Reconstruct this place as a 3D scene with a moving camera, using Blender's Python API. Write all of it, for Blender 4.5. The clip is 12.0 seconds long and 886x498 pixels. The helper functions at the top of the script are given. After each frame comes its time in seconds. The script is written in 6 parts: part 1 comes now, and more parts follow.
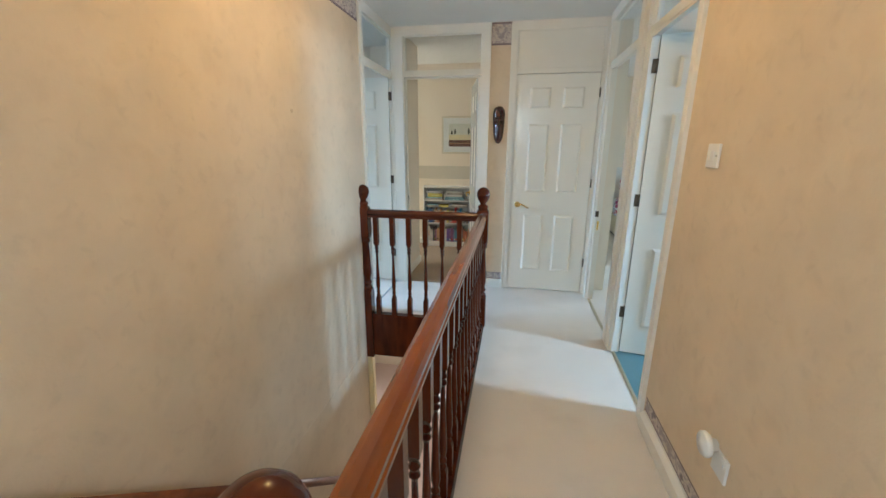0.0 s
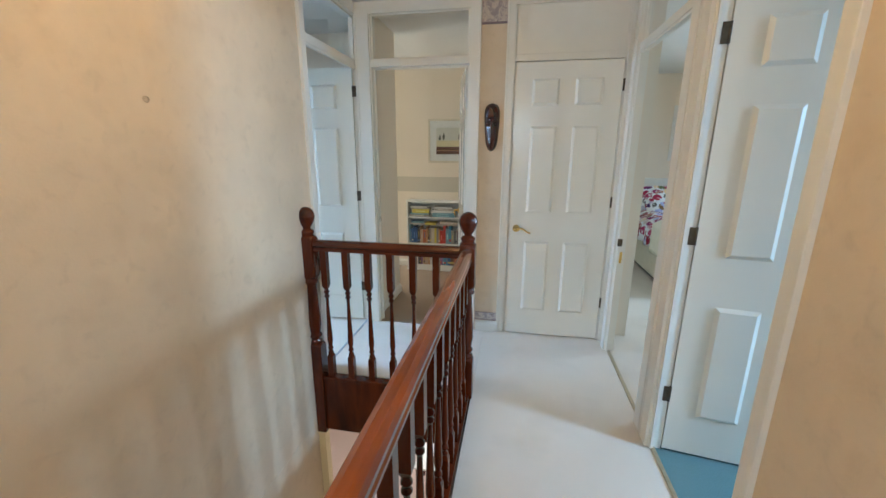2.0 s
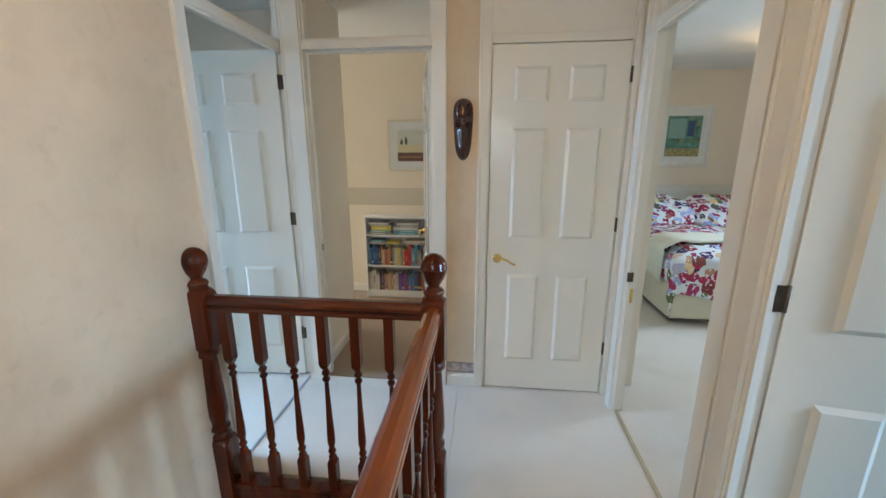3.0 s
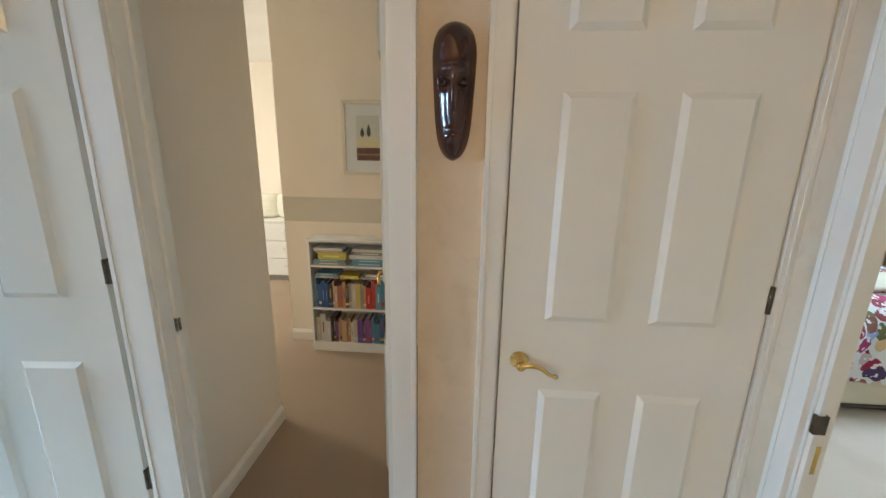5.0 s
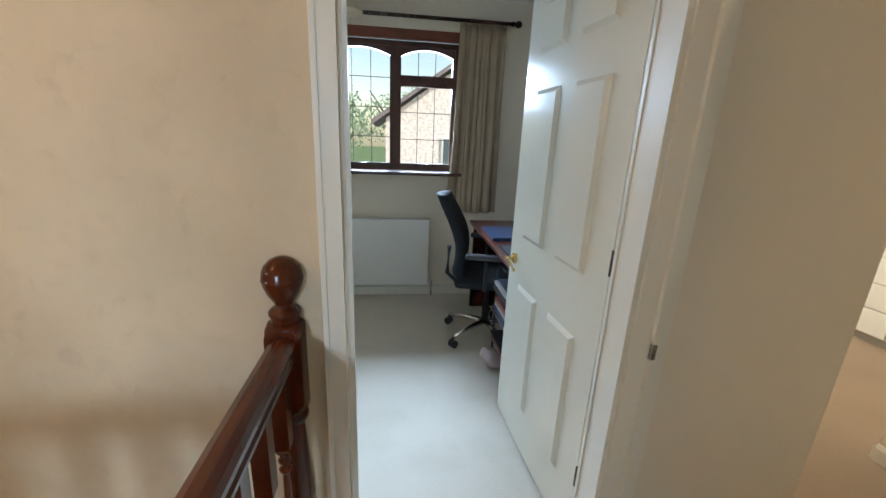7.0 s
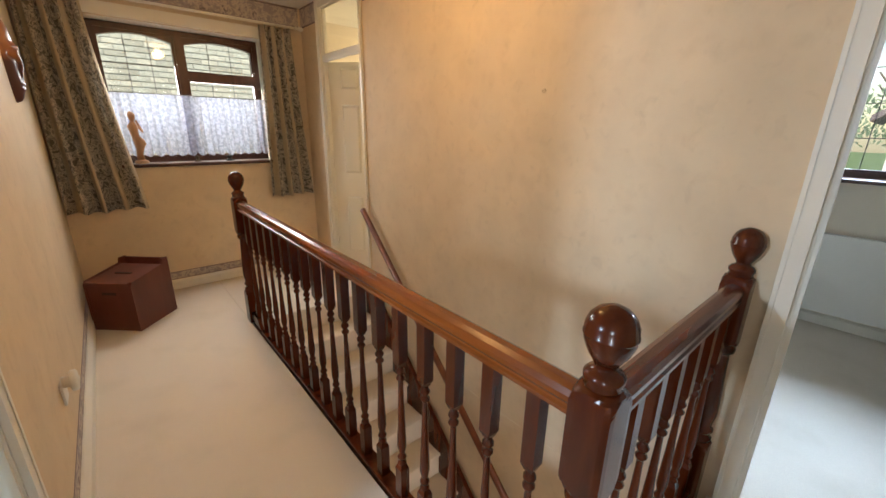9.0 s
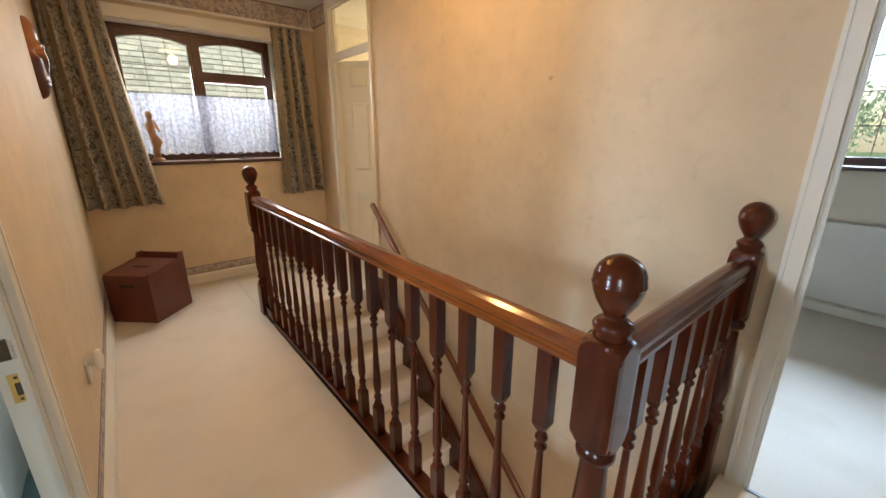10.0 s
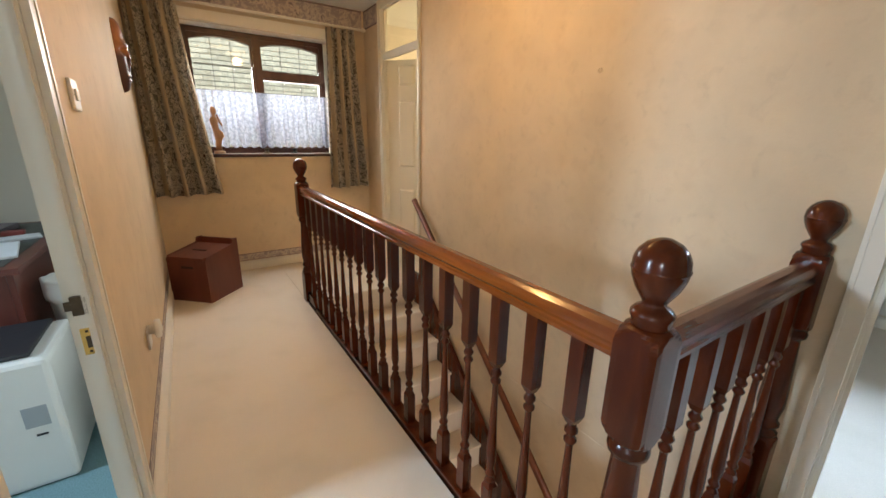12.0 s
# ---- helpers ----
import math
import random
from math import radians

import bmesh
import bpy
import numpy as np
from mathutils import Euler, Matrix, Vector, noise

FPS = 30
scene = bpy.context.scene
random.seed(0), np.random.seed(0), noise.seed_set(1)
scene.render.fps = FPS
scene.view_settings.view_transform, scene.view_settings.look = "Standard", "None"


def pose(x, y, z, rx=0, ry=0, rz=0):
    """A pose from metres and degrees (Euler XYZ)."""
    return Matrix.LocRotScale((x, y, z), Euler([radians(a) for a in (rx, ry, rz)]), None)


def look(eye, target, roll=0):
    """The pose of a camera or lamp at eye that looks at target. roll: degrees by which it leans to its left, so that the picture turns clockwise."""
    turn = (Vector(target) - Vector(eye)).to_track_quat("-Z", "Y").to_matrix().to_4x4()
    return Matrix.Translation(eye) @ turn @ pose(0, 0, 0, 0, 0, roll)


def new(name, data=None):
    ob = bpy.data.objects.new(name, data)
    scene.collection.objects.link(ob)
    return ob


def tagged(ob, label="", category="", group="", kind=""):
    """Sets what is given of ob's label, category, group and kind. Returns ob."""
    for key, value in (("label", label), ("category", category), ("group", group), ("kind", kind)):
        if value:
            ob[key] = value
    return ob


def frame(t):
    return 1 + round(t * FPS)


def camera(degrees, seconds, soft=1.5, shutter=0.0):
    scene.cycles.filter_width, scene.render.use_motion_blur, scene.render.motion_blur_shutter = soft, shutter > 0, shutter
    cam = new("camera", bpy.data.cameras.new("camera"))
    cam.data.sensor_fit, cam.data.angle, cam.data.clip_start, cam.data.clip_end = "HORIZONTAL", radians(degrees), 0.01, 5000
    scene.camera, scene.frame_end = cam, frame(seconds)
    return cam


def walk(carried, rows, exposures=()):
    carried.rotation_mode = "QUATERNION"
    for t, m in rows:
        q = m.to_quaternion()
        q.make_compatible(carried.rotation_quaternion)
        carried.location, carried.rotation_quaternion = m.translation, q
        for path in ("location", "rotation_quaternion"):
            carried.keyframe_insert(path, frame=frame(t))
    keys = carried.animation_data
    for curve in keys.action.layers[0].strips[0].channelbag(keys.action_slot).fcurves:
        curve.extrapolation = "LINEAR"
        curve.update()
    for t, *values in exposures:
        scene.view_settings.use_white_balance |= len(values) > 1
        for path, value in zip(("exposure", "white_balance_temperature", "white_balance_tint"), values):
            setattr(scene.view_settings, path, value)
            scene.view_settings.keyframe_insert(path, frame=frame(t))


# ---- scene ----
cam = camera(97.8, 12.0)
PATH = [
    (0, (-0.035, -0.066, 1.385), (-0.38, 1.834, 0.865), 0.2),
    (0.5, (-0.016, 0.02, 1.399), (-0.374, 1.916, 0.873), 0.2),
    (1, (0.046, 0.199, 1.409), (-0.33, 2.093, 0.887), 0.2),
    (1.5, (0.053, 0.435, 1.391), (-0.318, 2.332, 0.879), 0.3),
    (2, (-0.017, 0.772, 1.395), (-0.369, 2.679, 0.906), 0.2),
    (2.5, (-0.055, 1.095, 1.419), (-0.352, 3.009, 0.922), 0.1),
    (3, (-0.075, 1.452, 1.433), (-0.283, 3.383, 0.956), -0.1),
    (3.3, (-0.116, 1.667, 1.413), (-0.247, 3.608, 0.949), 0.2),
    (3.5, (-0.146, 1.796, 1.435), (-0.222, 3.738, 0.966), -0.1),
    (3.7, (-0.167, 1.926, 1.456), (-0.182, 3.871, 0.988), -0.1),
    (5.3, (-0.148, 2.781, 1.408), (-0.383, 4.708, 0.927), 1.9),
    (5.5, (-0.238, 2.881, 1.422), (-0.66, 4.77, 0.92), 2.8),
    (5.7, (-0.275, 2.936, 1.425), (-0.935, 4.751, 0.904), 3.1),
    (6, (-0.317, 3.028, 1.423), (-1.377, 4.636, 0.885), 3.2),
    (6.5, (-0.364, 3.128, 1.413), (-1.998, 4.132, 0.846), 2.9),
    (7, (-0.265, 3.048, 1.376), (-2.171, 3.297, 0.823), 2.4),
    (7.3, (-0.10, 3.025, 1.366), (-2.02, 2.815, 0.82), 1.9),
    (7.5, (-0.016, 3.012, 1.376), (-1.880, 2.546, 0.822), 2.0),
    (7.7, (0.10, 3.02, 1.367), (-1.69, 2.318, 0.819), 2.0),
    (9.3, (0.417, 3.059, 1.383), (-0.794, 1.583, 0.788), 0.5),
    (9.5, (0.436, 3.067, 1.362), (-0.774, 1.586, 0.777), 0.3),
    (10, (0.437, 3.09, 1.299), (-0.786, 1.613, 0.731), 0.2),
    (10.5, (0.439, 3.116, 1.262), (-0.8, 1.646, 0.713), 0.4),
    (11, (0.447, 3.121, 1.25), (-0.781, 1.641, 0.702), 0.2),
    (11.5, (0.442, 3.118, 1.246), (-0.736, 1.599, 0.696), 0.6),
    (12, (0.434, 3.112, 1.251), (-0.622, 1.507, 0.696), 1.0),
]
EXPOSURES = [(0.0, 0.90, 5650, -2), (2.0, 0.85, 5600, 0), (3.5, 0.75, 5950, 3), (5.5, 0.73, 6450, 5), (7.0, 0.62, 6950, 6), (9.5, 0.84, 7150, 10), (12.0, 0.86, 7150, 9)]
walk(cam, [(t, look(eye, target, roll)) for t, eye, target, roll in PATH], EXPOSURES)
H = 2.40          # ceiling
DOWN = -2.53      # floor below

# ---- world and lights ----
world = bpy.data.worlds.new("sky")
scene.world = world
world.use_nodes = True
wn = world.node_tree.nodes
sky = wn.new("ShaderNodeTexSky")
sky.sky_type = 'NISHITA'
sky.sun_disc = False
sky.sun_elevation = radians(43)
sky.sun_rotation = radians(27)
sky.air_density = 1.2
wn["Background"].inputs["Strength"].default_value = 0.15
world.node_tree.links.new(sky.outputs[0], wn["Background"].inputs["Color"])

sun = new("sun", bpy.data.lights.new("sun", 'SUN'))
sun.data.energy, sun.data.angle, sun.data.color = 4.5, radians(0.6), (1.0, 0.95, 0.87)
sun.matrix_world = look((2.2, 4.4, 4.6), (0, 0, 0))


def area(name, eye, target, w, h, watts, color, spread=180):
    ob = new(name, bpy.data.lights.new(name, 'AREA'))
    ob.data.shape, ob.data.size, ob.data.size_y = 'RECTANGLE', w, h
    ob.data.energy, ob.data.color = watts, color
    ob.matrix_world = look(eye, target)
    ob.data.spread = radians(spread)
    return ob


def bulb(name, at, watts, color, size=0.05):
    ob = new(name, bpy.data.lights.new(name, 'POINT'))
    ob.data.energy, ob.data.color, ob.data.shadow_soft_size = watts, color, size
    ob.location = at
    return ob


DAY = (0.61, 0.78, 1.0)
WARM = (1.0, 0.565, 0.215)
area("daylight_office", (-4.35, 3.0, 1.90), (-2.2, 3.0, 0.4), 1.3, 0.42, 62, (0.48, 0.68, 1.0), 110)
area("daylight_landing", (-0.27, -1.12, 1.70), (-0.27, 0.5, 0.2), 1.05, 0.7, 19, (0.90, 0.94, 1.0), 140)
area("daylight_study", (3.45, 1.55, 1.75), (0.4, 2.1, -0.2), 0.40, 0.5, 25, (0.52, 0.72, 1.0), 110)
area("daylight_bedroom", (3.62, 4.9, 1.72), (0.7, 4.0, 0.1), 0.40, 0.6, 19, (0.62, 0.79, 1.0), 135)
area("daylight_main", (-4.3, 5.6, 1.5), (-1.5, 5.4, 1.0), 1.6, 1.2, 40, (1.0, 0.95, 0.9))
area("daylight_bath", (-3.2, -0.4, 1.6), (-1.3, -0.1, 1.2), 0.8, 0.9, 30, (1.0, 0.87, 0.60))
area("daylight_hall", (-0.6, 5.6, -1.0), (-0.7, 1.4, -1.0), 1.2, 1.6, 24, (1.0, 0.90, 0.86))
bulb("landing_bulb", (-0.38, 1.50, 2.24), 9.2, WARM, 0.06)
bulb("bedroom_bulb", (2.40, 5.18, 2.20), 3.0, WARM, 0.06)


# ---- materials ----
def mat(name, color, rough=0.6, noise_scale=0.0, vary=0.0, bump=0.0, bump_scale=40.0, metal=0.0, coat=0.0,
        stain=0.0, stain_scale=3.0, stain_color=None, spec=None):
    m = bpy.data.materials.new(name)
    m.use_nodes = True
    n, l = m.node_tree.nodes, m.node_tree.links
    b = n["Principled BSDF"]
    b.inputs["Base Color"].default_value = (*color, 1)
    b.inputs["Roughness"].default_value = rough
    b.inputs["Metallic"].default_value = metal
    b.inputs["Coat Weight"].default_value = coat
    b.inputs["Coat Roughness"].default_value = 0.08
    if spec is not None:
        b.inputs["Specular IOR Level"].default_value = spec
    tc = n.new("ShaderNodeTexCoord")
    out = None
    if vary:
        t = n.new("ShaderNodeTexNoise")
        t.inputs["Scale"].default_value = noise_scale
        t.inputs["Detail"].default_value = 6
        l.new(tc.outputs["Object"], t.inputs["Vector"])
        r = n.new("ShaderNodeMapRange")
        r.inputs["From Min"].default_value, r.inputs["From Max"].default_value = 0.3, 0.7
        r.inputs["To Min"].default_value, r.inputs["To Max"].default_value = 1 - vary, 1 + vary
        l.new(t.outputs["Fac"], r.inputs["Value"])
        mx = n.new("ShaderNodeVectorMath")
        mx.operation = 'SCALE'
        mx.inputs[0].default_value = color
        l.new(r.outputs[0], mx.inputs["Scale"])
        out = mx.outputs[0]
    if stain:
        t2 = n.new("ShaderNodeTexNoise")
        t2.inputs["Scale"].default_value = stain_scale
        t2.inputs["Detail"].default_value = 4
        l.new(tc.outputs["Object"], t2.inputs["Vector"])
        r2 = n.new("ShaderNodeMapRange")
        r2.inputs["From Min"].default_value, r2.inputs["From Max"].default_value = 0.50, 0.72
        r2.inputs["To Max"].default_value = stain
        l.new(t2.outputs["Fac"], r2.inputs["Value"])
        m2 = n.new("ShaderNodeMix")
        m2.data_type = 'RGBA'
        m2.inputs["A"].default_value = (*color, 1)
        if out:
            l.new(out, m2.inputs["A"])
        m2.inputs["B"].default_value = (*(stain_color or tuple(c * 0.7 for c in color)), 1)
        l.new(r2.outputs[0], m2.inputs["Factor"])
        out = m2.outputs["Result"]
    if out:
        l.new(out, b.inputs["Base Color"])
    if bump:
        t3 = n.new("ShaderNodeTexNoise")
        t3.inputs["Scale"].default_value = bump_scale
        t3.inputs["Detail"].default_value = 5
        l.new(tc.outputs["Object"], t3.inputs["Vector"])
        bp = n.new("ShaderNodeBump")
        bp.inputs["Strength"].default_value = bump
        bp.inputs["Distance"].default_value = 0.004
        l.new(t3.outputs["Fac"], bp.inputs["Height"])
        l.new(bp.outputs[0], b.inputs["Normal"])
    return m


def wood(name, dark, light, rough=0.25, coat=0.4, scale=(30, 30, 2.0)):
    m = mat(name, light, rough, coat=coat)
    n, l = m.node_tree.nodes, m.node_tree.links
    tc = n.new("ShaderNodeTexCoord")
    mp = n.new("ShaderNodeMapping")
    mp.inputs["Scale"].default_value = scale
    t = n.new("ShaderNodeTexNoise")
    t.inputs["Scale"].default_value = 1.0
    t.inputs["Detail"].default_value = 8
    t.inputs["Distortion"].default_value = 0.6
    c = n.new("ShaderNodeValToRGB")
    c.color_ramp.elements[0].position, c.color_ramp.elements[0].color = 0.32, (*dark, 1)
    c.color_ramp.elements[1].position, c.color_ramp.elements[1].color = 0.68, (*light, 1)
    l.new(tc.outputs["Object"], mp.inputs["Vector"])
    l.new(mp.outputs[0], t.inputs["Vector"])
    l.new(t.outputs["Fac"], c.inputs["Fac"])
    l.new(c.outputs["Color"], n["Principled BSDF"].inputs["Base Color"])
    return m


def sheer(m, share):
    """Lets part of the light through a thin cloth."""
    n, l = m.node_tree.nodes, m.node_tree.links
    tr = n.new("ShaderNodeBsdfTranslucent")
    link = n["Principled BSDF"].inputs["Base Color"].links
    if link:
        l.new(link[0].from_socket, tr.inputs["Color"])
    else:
        tr.inputs["Color"].default_value = n["Principled BSDF"].inputs["Base Color"].default_value
    mx = n.new("ShaderNodeMixShader")
    mx.inputs[0].default_value = share
    l.new(n["Principled BSDF"].outputs[0], mx.inputs[1])
    l.new(tr.outputs[0], mx.inputs[2])
    l.new(mx.outputs[0], n["Material Output"].inputs["Surface"])
    return m


def ramp_on(m, tex_socket, stops):
    n, l = m.node_tree.nodes, m.node_tree.links
    c = n.new("ShaderNodeValToRGB")
    el = c.color_ramp.elements
    while len(el) < len(stops):
        el.new(0.5)
    for e, (p, col) in zip(el, stops):
        e.position, e.color = p, (*col, 1)
    l.new(tex_socket, c.inputs["Fac"])
    return c.outputs["Color"]


PAPER = mat("wallpaper_peach", (0.71, 0.58, 0.415), 0.72, 5.0, 0.06, 0.14, 110, stain=0.40, stain_scale=10, stain_color=(0.56, 0.44, 0.30), spec=0.35)
# faint darker smudges of the embossed paper
_n, _l = PAPER.node_tree.nodes, PAPER.node_tree.links
_smudge, _share, _mix, _where = _n.new("ShaderNodeTexNoise"), _n.new("ShaderNodeMapRange"), _n.new("ShaderNodeMix"), _n.new("ShaderNodeTexCoord")
_smudge.inputs["Scale"].default_value, _smudge.inputs["Detail"].default_value, _smudge.inputs["Distortion"].default_value = 17, 5, 0.7
_share.inputs["From Min"].default_value, _share.inputs["From Max"].default_value, _share.inputs["To Max"].default_value = 0.58, 0.76, 0.20
_mix.data_type = 'RGBA'
_l.new(_where.outputs["Object"], _smudge.inputs["Vector"]), _l.new(_smudge.outputs["Fac"], _share.inputs["Value"])
_l.new(_n["Principled BSDF"].inputs["Base Color"].links[0].from_socket, _mix.inputs["A"])
_mix.inputs["B"].default_value = (0.42, 0.33, 0.23, 1)
_l.new(_share.outputs[0], _mix.inputs["Factor"]), _l.new(_mix.outputs["Result"], _n["Principled BSDF"].inputs["Base Color"])
PAINT = mat("painted_wall_cream", (0.80, 0.72, 0.60), 0.8, 1.5, 0.025, 0.06, 90, spec=0.2)
BAND = mat("painted_band_stone", (0.60, 0.55, 0.45), 0.8, 2.0, 0.03)
CEIL = mat("ceiling_white", (0.80, 0.79, 0.75), 0.9, 3.0, 0.02, 0.1, 60)
GLOSS = mat("gloss_paint_white", (0.80, 0.77, 0.69), 0.38, 5.0, 0.02, 0.03, 25, spec=0.5)
DOORW = mat("door_paint_white", (0.82, 0.79, 0.70), 0.18, 3.0, 0.015, 0.02, 90, spec=0.32)
CARPET = mat("carpet_cream", (0.74, 0.67, 0.58), 0.95, 260, 0.06, 0.5, 420, stain=0.35, stain_scale=3.2, stain_color=(0.57, 0.50, 0.40), spec=0.1)
CARPET_BROWN = mat("carpet_beige_brown", (0.36, 0.275, 0.20), 0.95, 260, 0.08, 0.5, 420, stain=0.25, stain_scale=2.0, spec=0.1)
CARPET_TEAL = mat("carpet_teal", (0.15, 0.25, 0.27), 0.95, 200, 0.2, 0.5, 420, stain=0.3, stain_scale=5, spec=0.1)
CARPET_PINK = mat("carpet_rose", (0.62, 0.48, 0.42), 0.95, 200, 0.06, 0.5, 420, spec=0.1)
MAHOG = wood("mahogany_dark", (0.034, 0.0058, 0.0020), (0.110, 0.0200, 0.0048), 0.22, 0.12, (14, 14, 2.5))
MAHOG.node_tree.nodes["Principled BSDF"].inputs["Specular IOR Level"].default_value = 0.28
RAILW = wood("mahogany_orange", (0.17, 0.039, 0.006), (0.27, 0.066, 0.010), 0.18, 0.35, (25, 2.5, 25))
WALLRAIL = wood("handrail_brown", (0.11, 0.028, 0.009), (0.19, 0.050, 0.014), 0.42, 0.1, (25, 2.5, 25))
# cross run of the same rail wood, with its shade put into the colour
RAILX_SHADED = wood("mahogany_rail_cross", (0.050, 0.010, 0.004), (0.12, 0.024, 0.007), 0.24, 0.2, (2.5, 25, 25))
BOXW = wood("red_stained_wood", (0.105, 0.022, 0.014), (0.145, 0.034, 0.021), 0.4, 0.15, (9, 9, 2))
WINW = wood("window_wood_brown", (0.045, 0.014, 0.010), (0.085, 0.026, 0.017), 0.35, 0.2, (20, 20, 3))
WINRED = wood("window_head_red", (0.16, 0.045, 0.025), (0.26, 0.08, 0.045), 0.45, 0.1, (3, 3, 20))
CARVED = wood("carved_wood_glossy", (0.020, 0.005, 0.003), (0.065, 0.015, 0.008), 0.22, 0.35, (30, 30, 8))
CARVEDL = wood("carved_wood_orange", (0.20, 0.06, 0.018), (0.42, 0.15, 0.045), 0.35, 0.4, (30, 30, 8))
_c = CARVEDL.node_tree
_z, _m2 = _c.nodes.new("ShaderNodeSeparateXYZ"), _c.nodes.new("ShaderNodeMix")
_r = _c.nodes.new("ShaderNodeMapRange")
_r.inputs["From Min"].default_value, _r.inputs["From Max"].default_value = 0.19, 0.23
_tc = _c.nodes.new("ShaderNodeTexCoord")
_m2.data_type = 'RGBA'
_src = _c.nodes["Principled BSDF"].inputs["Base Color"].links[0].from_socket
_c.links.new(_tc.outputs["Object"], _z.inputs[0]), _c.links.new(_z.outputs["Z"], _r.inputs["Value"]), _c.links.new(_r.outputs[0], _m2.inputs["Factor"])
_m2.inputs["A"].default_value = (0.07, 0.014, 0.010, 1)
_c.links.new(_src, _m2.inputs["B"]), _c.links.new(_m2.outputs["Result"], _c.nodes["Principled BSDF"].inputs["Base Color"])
STATW = wood("carved_wood_pale", (0.34, 0.17, 0.08), (0.50, 0.27, 0.14), 0.5, 0.1, (20, 20, 5))
BRASS = mat("brass", (0.80, 0.56, 0.20), 0.2, metal=1.0)
DULLBRASS = mat("dull_brass", (0.52, 0.44, 0.30), 0.45, 30, 0.1, metal=0.7)
BRONZE = mat("hinge_bronze", (0.11, 0.085, 0.06), 0.42, 40, 0.2, metal=0.8)
CHROME = mat("chrome", (0.7, 0.7, 0.72), 0.15, metal=1.0)
PLASTIC = mat("white_plastic", (0.78, 0.77, 0.73), 0.35, 4, 0.01)
BLACK = mat("black_plastic", (0.022, 0.023, 0.027), 0.45, 30, 0.1, 0.1, 80)
FABRIC = mat("black_mesh_fabric", (0.007, 0.009, 0.013), 0.85, 60, 0.2, 0.3, 300)
LEAD = mat("lead_strip", (0.16, 0.16, 0.17), 0.5, metal=0.6)
GREYP = mat("grey_plastic", (0.38, 0.40, 0.41), 0.5)
WHITEC = mat("white_laminate", (0.80, 0.79, 0.74), 0.4, 3, 0.01)
BEDBASE = mat("bed_base_cream", (0.75, 0.71, 0.56), 0.8, 12, 0.03, 0.1, 200)
CREAMTHROW = mat("throw_cream", (0.78, 0.76, 0.62), 0.9, 20, 0.04, 0.4, 60)
PAPERS = mat("papers", (0.78, 0.78, 0.76), 0.7)
LEATHER = mat("desk_leather", (0.055, 0.065, 0.06), 0.5, 30, 0.2, 0.1, 200)
# cream casing paint with the hall's yellow light mixed into the colour
YELLOWLIT = mat("yellow_cream_paint", (0.80, 0.66, 0.38), 0.4, 3, 0.02)
TANCURT = sheer(mat("curtain_beige", (0.47, 0.37, 0.26), 0.9, 8, 0.06, 0.3, 250), 0.12)
GREENCURT = sheer(mat("curtain_sage", (0.40, 0.42, 0.34), 0.6, 8, 0.06, 0.2, 250), 0.15)
NET = sheer(mat("net_white", (0.47, 0.52, 0.66), 0.9, 60, 0.10), 0.25)
_n, _l = NET.node_tree.nodes, NET.node_tree.links
_lace, _open, _clear, _holes = _n.new("ShaderNodeTexNoise"), _n.new("ShaderNodeMapRange"), _n.new("ShaderNodeBsdfTransparent"), _n.new("ShaderNodeMixShader")
_where = _n.new("ShaderNodeTexCoord")
_l.new(_where.outputs["Object"], _lace.inputs["Vector"])
_lace.inputs["Scale"].default_value = 38
_open.inputs["From Min"].default_value, _open.inputs["From Max"].default_value = 0.42, 0.58
_open.inputs["To Min"].default_value, _open.inputs["To Max"].default_value = 0.16, 0.40
_l.new(_lace.outputs["Fac"], _open.inputs["Value"]), _l.new(_open.outputs[0], _holes.inputs[0])
_l.new(_n["Material Output"].inputs["Surface"].links[0].from_socket, _holes.inputs[1])
_l.new(_clear.outputs[0], _holes.inputs[2]), _l.new(_holes.outputs[0], _n["Material Output"].inputs["Surface"])

glass = mat("window_glass", (1, 1, 1), 0.02)
_n, _l = glass.node_tree.nodes, glass.node_tree.links
_t, _g, _f, _m, _p, _q = (_n.new(k) for k in ("ShaderNodeBsdfTransparent", "ShaderNodeBsdfGlossy", "ShaderNodeLayerWeight", "ShaderNodeMixShader", "ShaderNodeMath", "ShaderNodeMath"))
_g.inputs["Roughness"].default_value = 0.02
_p.operation = 'MULTIPLY_ADD'
_p.inputs[1].default_value, _p.inputs[2].default_value = 0.55, 0.03
_q.operation = 'POWER'
_q.inputs[1].default_value = 3.5
_l.new(_f.outputs["Facing"], _q.inputs[0]), _l.new(_q.outputs[0], _p.inputs[0])
_l.new(_p.outputs[0], _m.inputs[0]), _l.new(_t.outputs[0], _m.inputs[1]), _l.new(_g.outputs[0], _m.inputs[2])
_l.new(_m.outputs[0], _n["Material Output"].inputs["Surface"])
GLASS = glass


def glow(name, color, strength):
    m = bpy.data.materials.new(name)
    m.use_nodes = True
    n, l = m.node_tree.nodes, m.node_tree.links
    b = n["Principled BSDF"]
    b.inputs["Base Color"].default_value = (0.9, 0.85, 0.75, 1)
    b.inputs["Emission Color"].default_value = (*color, 1)
    b.inputs["Emission Strength"].default_value = strength
    return m


SHADE = glow("lit_glass_shade", (1.0, 0.66, 0.32), 0.85)
DOME = glow("lit_dome", (1.0, 0.66, 0.32), 3.0)


